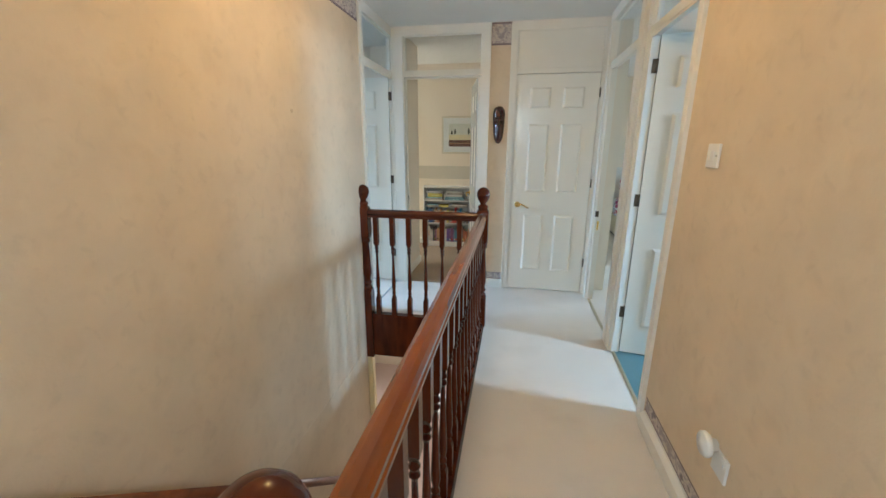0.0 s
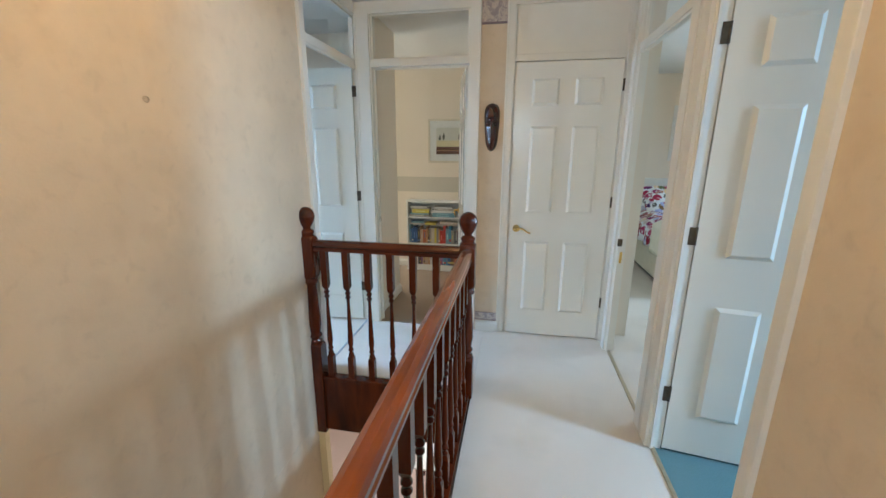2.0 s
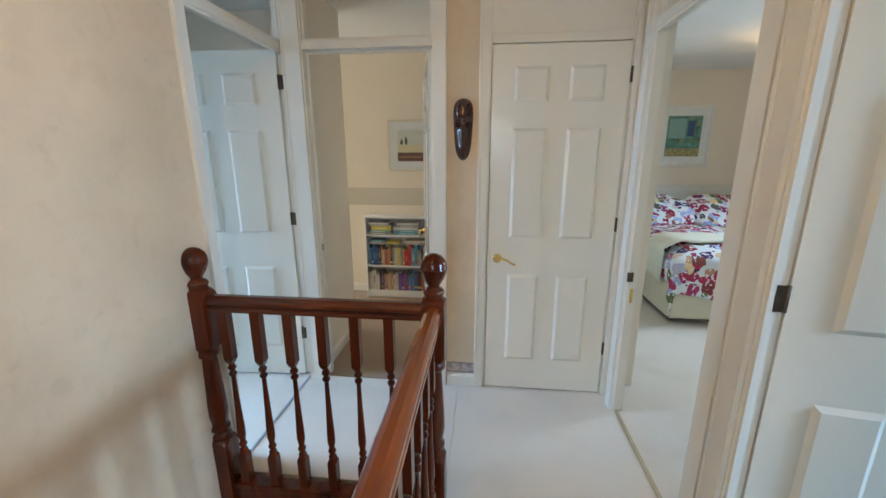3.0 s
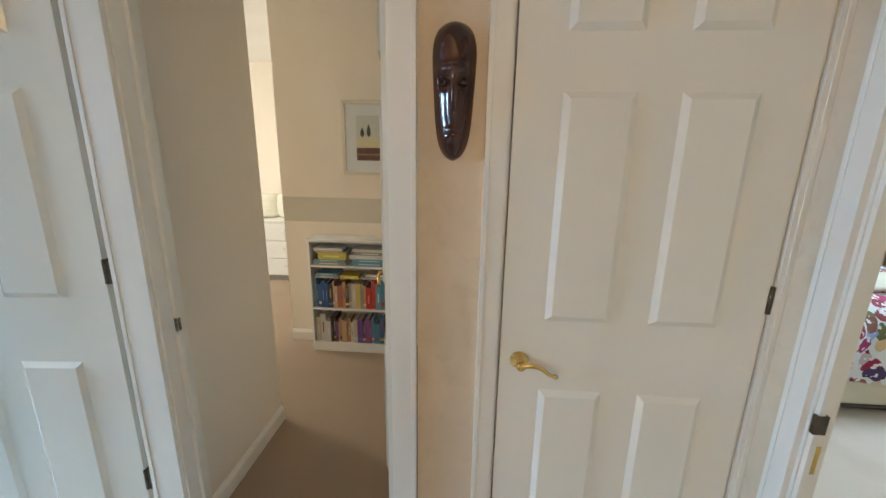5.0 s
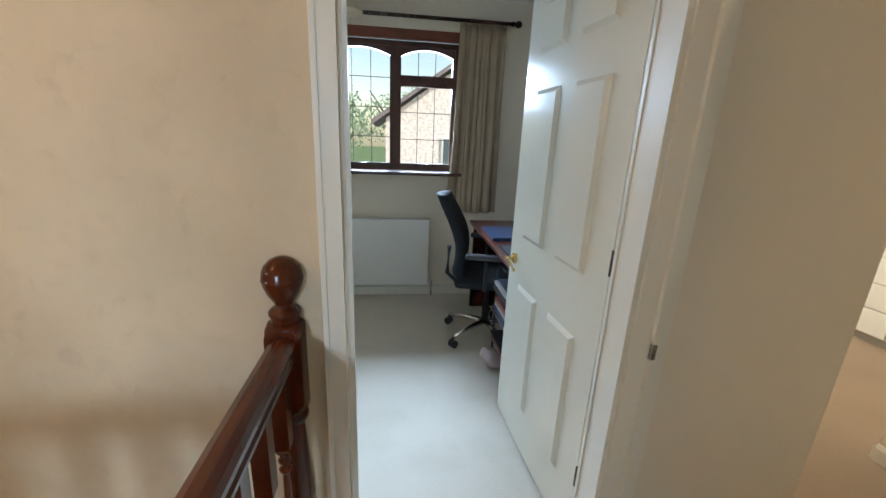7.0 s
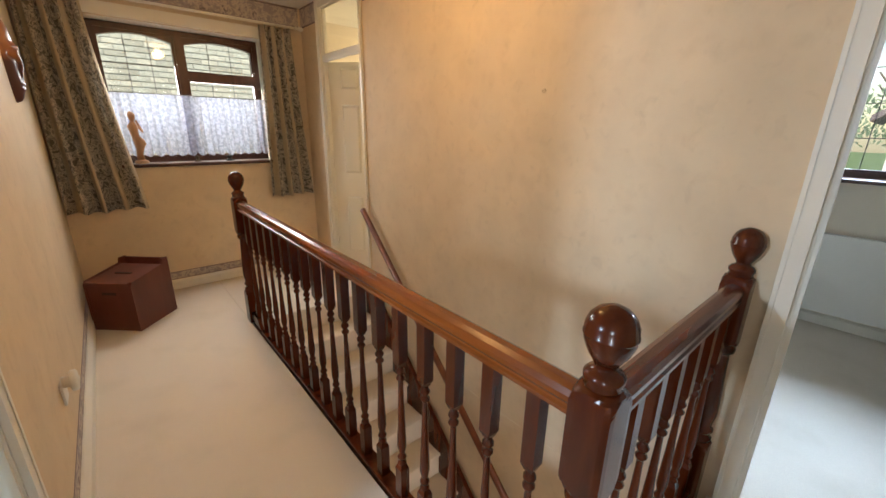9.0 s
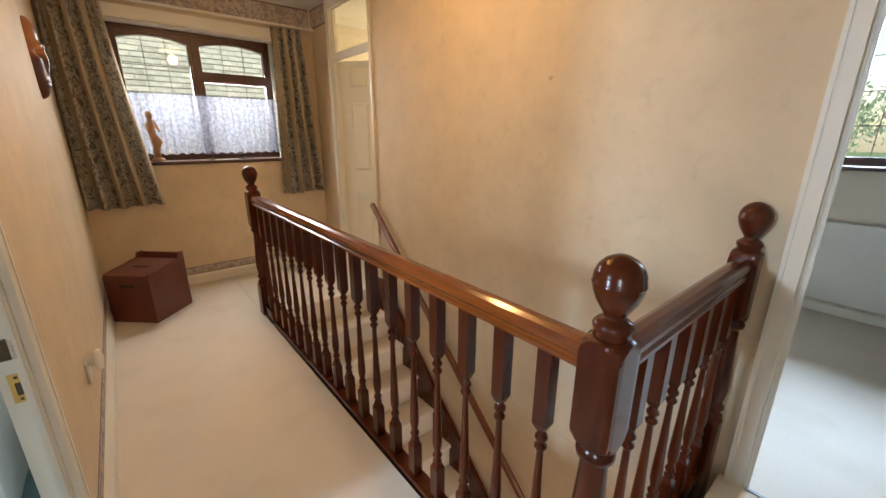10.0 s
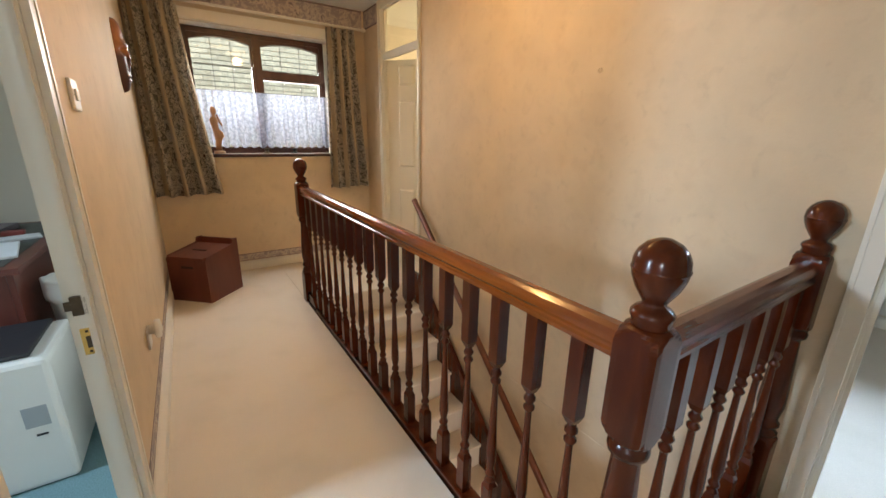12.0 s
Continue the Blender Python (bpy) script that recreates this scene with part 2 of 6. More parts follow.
def border_material():
    """Grey and mauve leaf scroll of the wallpaper border, from the strip's own length and height (UV in metres)."""
    m = mat("wallpaper_border", (0.5, 0.44, 0.40), 0.75, spec=0.25)
    n, l = m.node_tree.nodes, m.node_tree.links
    uv = n.new("ShaderNodeUVMap")
    w = n.new("ShaderNodeTexVoronoi")
    w.feature = 'SMOOTH_F1'
    w.inputs["Scale"].default_value = 17
    l.new(uv.outputs[0], w.inputs["Vector"])
    t = n.new("ShaderNodeTexNoise")
    t.inputs["Scale"].default_value, t.inputs["Detail"].default_value, t.inputs["Distortion"].default_value = 22, 5, 1.8
    l.new(uv.outputs[0], t.inputs["Vector"])
    a = n.new("ShaderNodeMath")
    a.operation = 'MULTIPLY_ADD'
    a.inputs[1].default_value = 0.55
    l.new(w.outputs["Distance"], a.inputs[0])
    l.new(t.outputs["Fac"], a.inputs[2])
    col = ramp_on(m, a.outputs[0], [(0.50, (0.24, 0.20, 0.20)), (0.60, (0.44, 0.38, 0.37)), (0.70, (0.62, 0.54, 0.46)), (0.85, (0.36, 0.31, 0.31))])
    # dark edge lines
    s = n.new("ShaderNodeSeparateXYZ")
    l.new(uv.outputs[0], s.inputs[0])
    c = n.new("ShaderNodeMath")
    c.operation = 'PINGPONG'
    c.inputs[1].default_value = 0.5
    z = n.new("ShaderNodeUVMap")
    z.uv_map = "strip"
    s2 = n.new("ShaderNodeSeparateXYZ")
    l.new(z.outputs[0], s2.inputs[0])
    l.new(s2.outputs["Y"], c.inputs[0])
    lt = n.new("ShaderNodeMath")
    lt.operation = 'LESS_THAN'
    lt.inputs[1].default_value = 0.08
    l.new(c.outputs[0], lt.inputs[0])
    mx = n.new("ShaderNodeMix")
    mx.data_type = 'RGBA'
    l.new(lt.outputs[0], mx.inputs["Factor"])
    l.new(col, mx.inputs["A"])
    mx.inputs["B"].default_value = (0.23, 0.18, 0.19, 1)
    l.new(mx.outputs["Result"], n["Principled BSDF"].inputs["Base Color"])
    return m


BORDER = border_material()


def striped_cloth():
    """Beige stripes between grey leafy stripes, along the cloth's own width (UV in metres)."""
    m = mat("curtain_striped", (0.5, 0.44, 0.34), 0.9)
    n, l = m.node_tree.nodes, m.node_tree.links
    uv = n.new("ShaderNodeUVMap")
    s = n.new("ShaderNodeSeparateXYZ")
    l.new(uv.outputs[0], s.inputs[0])
    p = n.new("ShaderNodeMath")
    p.operation = 'PINGPONG'
    p.inputs[1].default_value = 0.105
    l.new(s.outputs["X"], p.inputs[0])
    lt = n.new("ShaderNodeMath")
    lt.operation = 'LESS_THAN'
    lt.inputs[1].default_value = 0.030
    l.new(p.outputs[0], lt.inputs[0])
    t = n.new("ShaderNodeTexNoise")
    t.inputs["Scale"].default_value, t.inputs["Detail"].default_value, t.inputs["Distortion"].default_value = 19, 4, 1.8
    l.new(uv.outputs[0], t.inputs["Vector"])
    leaf = ramp_on(m, t.outputs["Fac"], [(0.40, (0.18, 0.165, 0.14)), (0.47, (0.38, 0.35, 0.30)), (0.53, (0.68, 0.63, 0.54)), (0.60, (0.32, 0.295, 0.25))])
    mx = n.new("ShaderNodeMix")
    mx.data_type = 'RGBA'
    l.new(lt.outputs[0], mx.inputs["Factor"])
    l.new(leaf, mx.inputs["A"])
    mx.inputs["B"].default_value = (0.60, 0.51, 0.37, 1)
    l.new(mx.outputs["Result"], n["Principled BSDF"].inputs["Base Color"])
    return sheer(m, 0.3)


STRIPES = striped_cloth()


def floral():
    m = mat("floral_duvet", (0.85, 0.84, 0.82), 0.85, bump=0.2, bump_scale=20)
    n, l = m.node_tree.nodes, m.node_tree.links
    tc = n.new("ShaderNodeTexCoord")
    ns = n.new("ShaderNodeTexNoise")
    ns.inputs["Scale"].default_value = 9
    l.new(tc.outputs["Object"], ns.inputs["Vector"])
    ad = n.new("ShaderNodeVectorMath")
    ad.operation = 'MULTIPLY_ADD'
    ad.inputs[1].default_value = (0.10, 0.10, 0.10)
    l.new(ns.outputs["Color"], ad.inputs[0])
    l.new(tc.outputs["Object"], ad.inputs[2])
    v = n.new("ShaderNodeTexVoronoi")
    v.inputs["Scale"].default_value = 11.5
    v.inputs["Randomness"].default_value = 0.85
    l.new(ad.outputs[0], v.inputs["Vector"])
    lt = n.new("ShaderNodeMath")
    lt.operation = 'LESS_THAN'
    lt.inputs[1].default_value = 0.60
    l.new(v.outputs["Distance"], lt.inputs[0])
    sp = n.new("ShaderNodeSeparateColor")
    l.new(v.outputs["Color"], sp.inputs[0])
    c = ramp_on(m, sp.outputs[0], [(0.0, (0.24, 0.008, 0.03)), (0.25, (0.50, 0.05, 0.14)), (0.42, (0.07, 0.03, 0.14)), (0.55, (0.16, 0.20, 0.07)), (0.68, (0.30, 0.02, 0.06)), (0.82, (0.80, 0.62, 0.35)), (0.9, (0.40, 0.46, 0.75))])
    n2 = n.new("ShaderNodeTexNoise")
    n2.inputs["Scale"].default_value, n2.inputs["Detail"].default_value = 30, 3
    l.new(tc.outputs["Object"], n2.inputs["Vector"])
    g2 = n.new("ShaderNodeMath")
    g2.operation = 'GREATER_THAN'
    g2.inputs[1].default_value = 0.41
    l.new(n2.outputs["Fac"], g2.inputs[0])
    mu = n.new("ShaderNodeMath")
    mu.operation = 'MULTIPLY'
    l.new(lt.outputs[0], mu.inputs[0]), l.new(g2.outputs[0], mu.inputs[1])
    mx = n.new("ShaderNodeMix")
    mx.data_type = 'RGBA'
    l.new(mu.outputs[0], mx.inputs["Factor"])
    mx.inputs["A"].default_value = (0.80, 0.83, 0.86, 1)
    l.new(c, mx.inputs["B"])
    l.new(mx.outputs["Result"], n["Principled BSDF"].inputs["Base Color"])
    return m


FLORAL = floral()
_colour = {}


def plain(color, rough=0.55):
    key = (color, rough)
    if key not in _colour:
        _colour[key] = mat("plain_" + "_".join(str(int(c * 100)) for c in color), color, rough, 12, 0.04)
    return _colour[key]


# ---- mesh helpers ----
def part(name, bm, material, parent=None, label="", smooth=False):
    me = bpy.data.meshes.new(name)
    bm.to_mesh(me)
    bm.free()
    for m in (material if isinstance(material, (list, tuple)) else [material]):
        me.materials.append(m)
    if smooth:
        for p in me.polygons:
            p.use_smooth = True
    ob = new(name, me)
    ob.parent = parent
    if label:
        tagged(ob, label)
    return ob


def thing(name, at=(0, 0, 0), label="", category="", group="", kind="", rz=0):
    ob = new(name)
    ob.matrix_basis = pose(*at, 0, 0, rz)
    return tagged(ob, label, category, group, kind)


def box(bm, x0, x1, y0, y1, z0, z1, bevel=0.0, mi=0):
    vs = [bm.verts.new((x, y, z)) for x in (x0, x1) for y in (y0, y1) for z in (z0, z1)]
    idx = ((0, 1, 3, 2), (4, 6, 7, 5), (0, 4, 5, 1), (2, 3, 7, 6), (0, 2, 6, 4), (1, 5, 7, 3))
    fs = [bm.faces.new([vs[i] for i in f]) for f in idx]
    for f in fs:
        f.material_index = mi
    if bevel:
        es = list({e for f in fs for e in f.edges})
        bmesh.ops.bevel(bm, geom=es, offset=bevel, segments=2, affect='EDGES', profile=0.5)
    return fs


def boxes(*rows, bevel=0.0):
    bm = bmesh.new()
    for r in rows:
        box(bm, *r, bevel=bevel)
    return bm


def lathe(bm, profile, cx=0, cy=0, seg=16):
    """profile: (radius, z) from the bottom up."""
    rings = []
    for r, z in profile:
        rings.append([bm.verts.new((cx + r * math.cos(2 * math.pi * i / seg), cy + r * math.sin(2 * math.pi * i / seg), z)) for i in range(seg)])
    for a, b in zip(rings, rings[1:]):
        for i in range(seg):
            f = bm.faces.new((a[i], a[(i + 1) % seg], b[(i + 1) % seg], b[i]))
            f.smooth = True
    bm.faces.new(rings[0][::-1]), bm.faces.new(rings[-1])


def tube(bm, a, b, r, seg=10):
    a, b = Vector(a), Vector(b)
    d = (b - a).normalized()
    q = d.to_track_quat('Z', 'Y').to_matrix()
    ra = [bm.verts.new(a + q @ Vector((r * math.cos(2 * math.pi * i / seg), r * math.sin(2 * math.pi * i / seg), 0))) for i in range(seg)]
    rb = [bm.verts.new(v.co + (b - a)) for v in ra]
    for i in range(seg):
        bm.faces.new((ra[i], ra[(i + 1) % seg], rb[(i + 1) % seg], rb[i])).smooth = True
    bm.faces.new(ra[::-1]), bm.faces.new(rb)


def path_tube(bm, pts, r, seg=8):
    rings = []
    pts = [Vector(p) for p in pts]
    for i, p in enumerate(pts):
        d = (pts[min(i + 1, len(pts) - 1)] - pts[max(i - 1, 0)]).normalized()
        q = d.to_track_quat('Z', 'Y').to_matrix()
        rr = r[i] if isinstance(r, (list, tuple)) else r
        rings.append([bm.verts.new(p + q @ Vector((rr * math.cos(2 * math.pi * k / seg), rr * math.sin(2 * math.pi * k / seg), 0))) for k in range(seg)])
    for a, b in zip(rings, rings[1:]):
        for k in range(seg):
            bm.faces.new((a[k], a[(k + 1) % seg], b[(k + 1) % seg], b[k])).smooth = True
    bm.faces.new(rings[0][::-1]), bm.faces.new(rings[-1])


def sweep(bm, profile, a, b):
    """A closed profile of (side, up) pushed straight from a to b; up stays vertical."""
    a, b = Vector(a), Vector(b)
    side = Vector((b.y - a.y, a.x - b.x, 0)).normalized()
    ra = [bm.verts.new(a + side * s + Vector((0, 0, u))) for s, u in profile]
    rb = [bm.verts.new(b + side * s + Vector((0, 0, u))) for s, u in profile]
    k = len(profile)
    for i in range(k):
        bm.faces.new((ra[i], ra[(i + 1) % k], rb[(i + 1) % k], rb[i]))
    bm.faces.new(ra[::-1]), bm.faces.new(rb)
    bmesh.ops.recalc_face_normals(bm, faces=bm.faces)


def ellipsoid(bm, c, r, seg=16, rings=10):
    prof = [(math.sin(math.pi * i / rings), -math.cos(math.pi * i / rings)) for i in range(1, rings)]
    b2 = bmesh.new()
    lathe(b2, prof, seg=seg)
    for v in b2.verts:
        v.co = Vector((c[0] + v.co.x * r[0], c[1] + v.co.y * r[1], c[2] + v.co.z * r[2]))
    tmp = bpy.data.meshes.new("tmp")
    b2.to_mesh(tmp)
    b2.free()
    bm.from_mesh(tmp)
    bpy.data.meshes.remove(tmp)


# ---- walls: boxes whose faces towards the landing are papered ----
def wall(name, rows, inner, paper=()):
    """rows: boxes; inner: their material; paper: (axis, sign, plane, material) of the faces that differ."""
    bm = boxes(*rows)
    bmesh.ops.recalc_face_normals(bm, faces=bm.faces)
    mats = [inner]
    for ax, sg, plane, m in paper:
        if m not in mats:
            mats.append(m)
        for f in bm.faces:
            f.normal_update()
            if abs(f.calc_center_median()[ax] - plane) < 0.002 and f.normal[ax] * sg > 0.9:
                f.material_index = mats.index(m)
    return tagged(part(name, bm, mats), kind="structure")


XW, XR, YN, YS = -1.200, 0.68, 3.65, -0.845
HEAD = 1.985
TOP = 2.40
# stair wall, with the door beside its head and the office door at its foot
wall("wall_stair", [(XW - 0.06, XW, 0.265, 2.87, -0.30, H), (XW - 0.1, XW, 0.27, 2.74, DOWN, -0.302)], PAINT, [(0, 1, XW, PAPER)])
wall("wall_landing_side", [(XW - 0.06, XW, YS, -0.49, 0, H)], PAINT, [(0, 1, XW, PAPER)])
wall("wall_right", [(XR, XR + 0.055, YS, 1.80, 0, H), (XR, XR + 0.055, 2.55, 2.67, 0, H), (XR, XR + 0.055, 3.55, 3.75, 0, H)], PAINT, [(0, -1, XR, PAPER)])
wall("wall_closet", [(-0.29, -0.11, YN, YN + 0.1, 0, H)], PAINT, [(1, -1, YN, PAPER)])
wall("wall_window", [(-1.28, -0.86, YS - 0.28, YS, -0.3, H), (0.33, 0.78, YS - 0.28, YS, -0.3, H), (-0.86, 0.33, YS - 0.28, YS, -0.3, 1.06), (-0.86, 0.33, YS - 0.28, YS, 2.10, H)],
      PAINT, [(1, 1, YS, PAPER)])
# the other rooms' walls
wall("wall_corridor_left", [(-1.23, -1.13, 3.752, 4.38, 0, H), (-1.255, -1.195, 3.715, 3.751, 0, H)], PAINT)
wall("wall_corridor_right", [(-0.27, -0.19, 3.752, 5.30, 0, H)], PAINT)
wall("wall_cupboard", [(-0.188, 0.698, 4.4, 4.5, 0, H), (0.70, 0.88, 3.752, 6.7, 0, H)], PAINT)
wall("wall_bookcase", [(-1.49, 0.698, 5.30, 5.42, 0, H)], PAINT)
wall("wall_ensuite", [(-1.49, -1.39, 5.422, 7.2, 0, H)], PAINT)
wall("wall_office_north", [(-3.65, -1.232, 4.28, 4.38, 0, H)], PAINT)
wall("wall_office_south", [(-3.65, -1.282, 1.78, 1.88, 0, H)], PAINT)
wall("wall_office_window", [(-3.80, -3.55, 1.88, 2.50, 0, H), (-3.80, -3.55, 3.58, 4.28, 0, H), (-3.80, -3.55, 2.50, 3.58, 0, 1.08), (-3.80, -3.55, 2.50, 3.58, 2.16, H)], PAINT)
wall("wall_main_bedroom", [(-4.5, -1.39, 7.2, 7.3, 0, H), (-4.5, -4.4, 4.38, 7.2, 0, H)], PAINT)
wall("wall_bath", [(-3.3, -3.2, -1.1, 1.78, 0, H), (-3.3, -1.28, -1.2, -1.12, 0, H)], PAINT)
wall("wall_bedroom_far", [(0.88, 3.85, 6.7, 6.8, 0, H)], PAINT)
wall("wall_bedroom_window", [(3.6, 3.85, 2.66, 4.15, 0, H), (3.6, 3.85, 5.65, 6.7, 0, H), (3.6, 3.85, 4.15, 5.65, 0, 1.0), (3.6, 3.85, 4.15, 5.65, 2.1, H)], PAINT)
wall("wall_between_bedrooms", [(0.737, 3.85, 2.56, 2.655, 0, H)], PAINT)
wall("wall_study", [(3.6, 3.7, -0.5, 2.56, 0, H), (0.737, 3.7, -0.6, -0.5, 0, H)], PAINT)
# lower hall
wall("wall_hall", [(-0.20, -0.10, 0.0, 2.80, DOWN, -0.30), (1.3, 1.4, 2.8, 6.0, DOWN, -0.30), (-2.6, -2.5, 2.64, 6.0, DOWN, -0.30), (-2.5, 1.3, 6.0, 6.1, DOWN, -0.30),
                    (-1.18, -0.2, 0.0, 0.1, DOWN, -0.30), (-2.5, -1.28, 2.64, 2.74, DOWN, -0.30), (-0.1, 1.3, 2.7, 2.8, DOWN, -0.30)], PAINT)
tagged(part("hall_floor", boxes((-2.6, 1.4, 0.0, 6.1, DOWN - 0.1, DOWN)), CARPET_PINK), kind="structure")

# floors, one slab a room, round the stairwell
tagged(part("floor_landing", boxes((-0.215, 0.70, YS, 3.66, -0.25, 0), (-1.20, -0.217, YS, 0.24, -0.25, 0), (-1.20, -0.217, 2.85, 3.66, -0.25, 0)), CARPET), kind="structure")
tagged(part("floor_office", boxes((-3.55, -1.202, 1.88, 4.28, -0.25, -0.001)), CARPET), kind="structure")
tagged(part("floor_corridor", boxes((-1.13, -0.27, 3.664, 5.30, -0.25, 0.004), (-4.4, -1.132, 4.382, 7.2, -0.25, 0.002)), CARPET_BROWN), kind="structure")
tagged(part("floor_study", boxes((0.704, 3.6, -0.5, 2.56, -0.25, 0.0)), CARPET_TEAL), kind="structure")
tagged(part("floor_bedroom", boxes((0.704, 3.6, 2.66, 6.7, -0.25, -0.001)), CARPET), kind="structure")
tagged(part("floor_bath", boxes((-3.2, -1.202, -1.12, 1.78, -0.25, 0.0)), CARPET), kind="structure")
tagged(part("threshold_study", boxes((0.690, 0.710, 1.862, 2.528, 0.0, 0.007), bevel=0.003), DULLBRASS), kind="structure")
tagged(part("threshold_bedroom", boxes((0.690, 0.712, 2.72, 3.485, 0.0, 0.007), bevel=0.003), DULLBRASS), kind="structure")
tagged(part("threshold_office", boxes((-1.207, -1.193, 2.935, 3.68, 0.0, 0.006), bevel=0.002), GREYP), kind="structure")
tagged(part("ceiling", boxes((-4.6, 4.0, -1.4, 7.4, H, H + 0.15)), CEIL), kind="structure")
tagged(part("hall_ceiling", boxes((-2.6, -1.2, 2.85, 6.1, -0.30, -0.252), (-1.2, 1.4, 2.87, 6.1, -0.30, -0.252)), CEIL), kind="structure")

# loft hatch: a cream panel in a thin frame
tagged(part("loft_hatch_frame", boxes((-0.20, 0.56, 2.10, 2.14, 2.375, 2.399), (-0.20, 0.56, 2.72, 2.76, 2.375, 2.399), (-0.20, -0.16, 2.14, 2.72, 2.375, 2.399), (0.52, 0.56, 2.14, 2.72, 2.375, 2.399)), GLOSS), kind="structure")
tagged(part("loft_hatch", boxes((-0.16, 0.52, 2.14, 2.72, 2.39, 2.399)), plain((0.74, 0.70, 0.52))), kind="structure")


# ---- wallpaper borders and skirtings ----
def strip(name, a, b, z0, z1, thick, material, side):
    """A strip along a wall from a to b (x, y), standing proud on the side given as a unit vector."""
    bm = bmesh.new()
    uv, uv2 = bm.loops.layers.uv.new("UVMap"), bm.loops.layers.uv.new("strip")
    (ax, ay), (bx, by), (sx, sy) = a, b, side
    L = math.hypot(bx - ax, by - ay)
    x0, x1 = sorted((ax, bx + sx * thick)) if sx else sorted((ax, bx))
    y0, y1 = sorted((ay, by + sy * thick)) if sy else sorted((ay, by))
    fs = box(bm, x0, x1, y0, y1, z0, z1)
    for f in fs:
        for lp in f.loops:
            t = math.hypot(lp.vert.co.x - ax, lp.vert.co.y - ay)
            lp[uv].uv = (t, lp.vert.co.z)
            lp[uv2].uv = (t / L, (lp.vert.co.z - z0) / (z1 - z0))
    bmesh.ops.recalc_face_normals(bm, faces=bm.faces)
    return tagged(part(name, bm, material), kind="structure")


BZ0, BZ1 = 2.235, 2.398
SZ = 0.085
for a, b, s in (((XW, 0.29), (XW, 2.86), (1, 0)), ((XW, YS), (XW, -0.50), (1, 0)), ((XR, YS), (XR, 1.785), (-1, 0)),
                ((-1.178, YS), (0.678, YS), (0, 1)), ((-0.288, YN), (-0.112, YN), (0, -1))):
    strip("wallpaper_border", a, b, BZ0 if s != (0, -1) else 2.22, BZ1, 0.0015, BORDER, s)
for a, b, s in (((XW, YS), (XW, -0.50), (1, 0)), ((XR, YS), (XR, 1.785), (-1, 0)), ((-1.178, YS), (0.678, YS), (0, 1)), ((-0.288, YN), (-0.112, YN), (0, -1))):
    strip("wallpaper_border", a, b, SZ + 0.004, SZ + 0.072, 0.0015, BORDER, s)


def skirting(a, b, h=SZ, t=0.016, z=0.0):
    """a to b with the wall on the left."""
    bm = bmesh.new()
    sweep(bm, [(0, 0), (t, 0), (t, h - 0.018), (t * 0.55, h - 0.006), (t * 0.3, h), (0, h)], (*a, z), (*b, z))
    return tagged(part("baseboard", bm, GLOSS), kind="structure")


for a, b in (((XR, 1.775), (XR, YS + .016)), ((XR - .016, YS), (-1.164, YS)), ((XW, YS + .016), (XW, -0.51)), ((-0.285, YN), (-0.115, YN)),
             ((-1.13, 3.79), (-1.13, 4.38)), ((-1.49, 5.30), (-0.27, 5.30)), ((-1.49, 7.2), (-1.49, 5.30)), ((-3.55, 1.88), (-3.55, 4.28)), ((-3.53, 4.28), (-1.24, 4.28)),
             ((0.88, 6.7), (3.6, 6.7)), ((3.6, 6.68), (3.6, 2.66)), ((-4.4, 7.2), (-1.49, 7.2))):
    skirting(a, b, t=0.028 if a[0] == XR else 0.016)

mk = bmesh.new()
lathe(mk, [(0.013, 0.0), (0.008, 0.0003), (0.0005, 0.0004)], seg=14)
for v in mk.verts:
    v.co = Vector((XW + 0.0003 + v.co.z, 1.90 + v.co.x , 1.555 + v.co.y * 0.8))
tagged(part("wall_mark", mk, mat("old_fixing_mark", (0.62, 0.49, 0.33), 0.8, 90, 0.2)), kind="structure")


# ---- doors and their storey-high frames ----
def local(at, rz):
    """Local x along the wall, y into the wall away from the landing."""
    return pose(*at, 0, 0, rz)


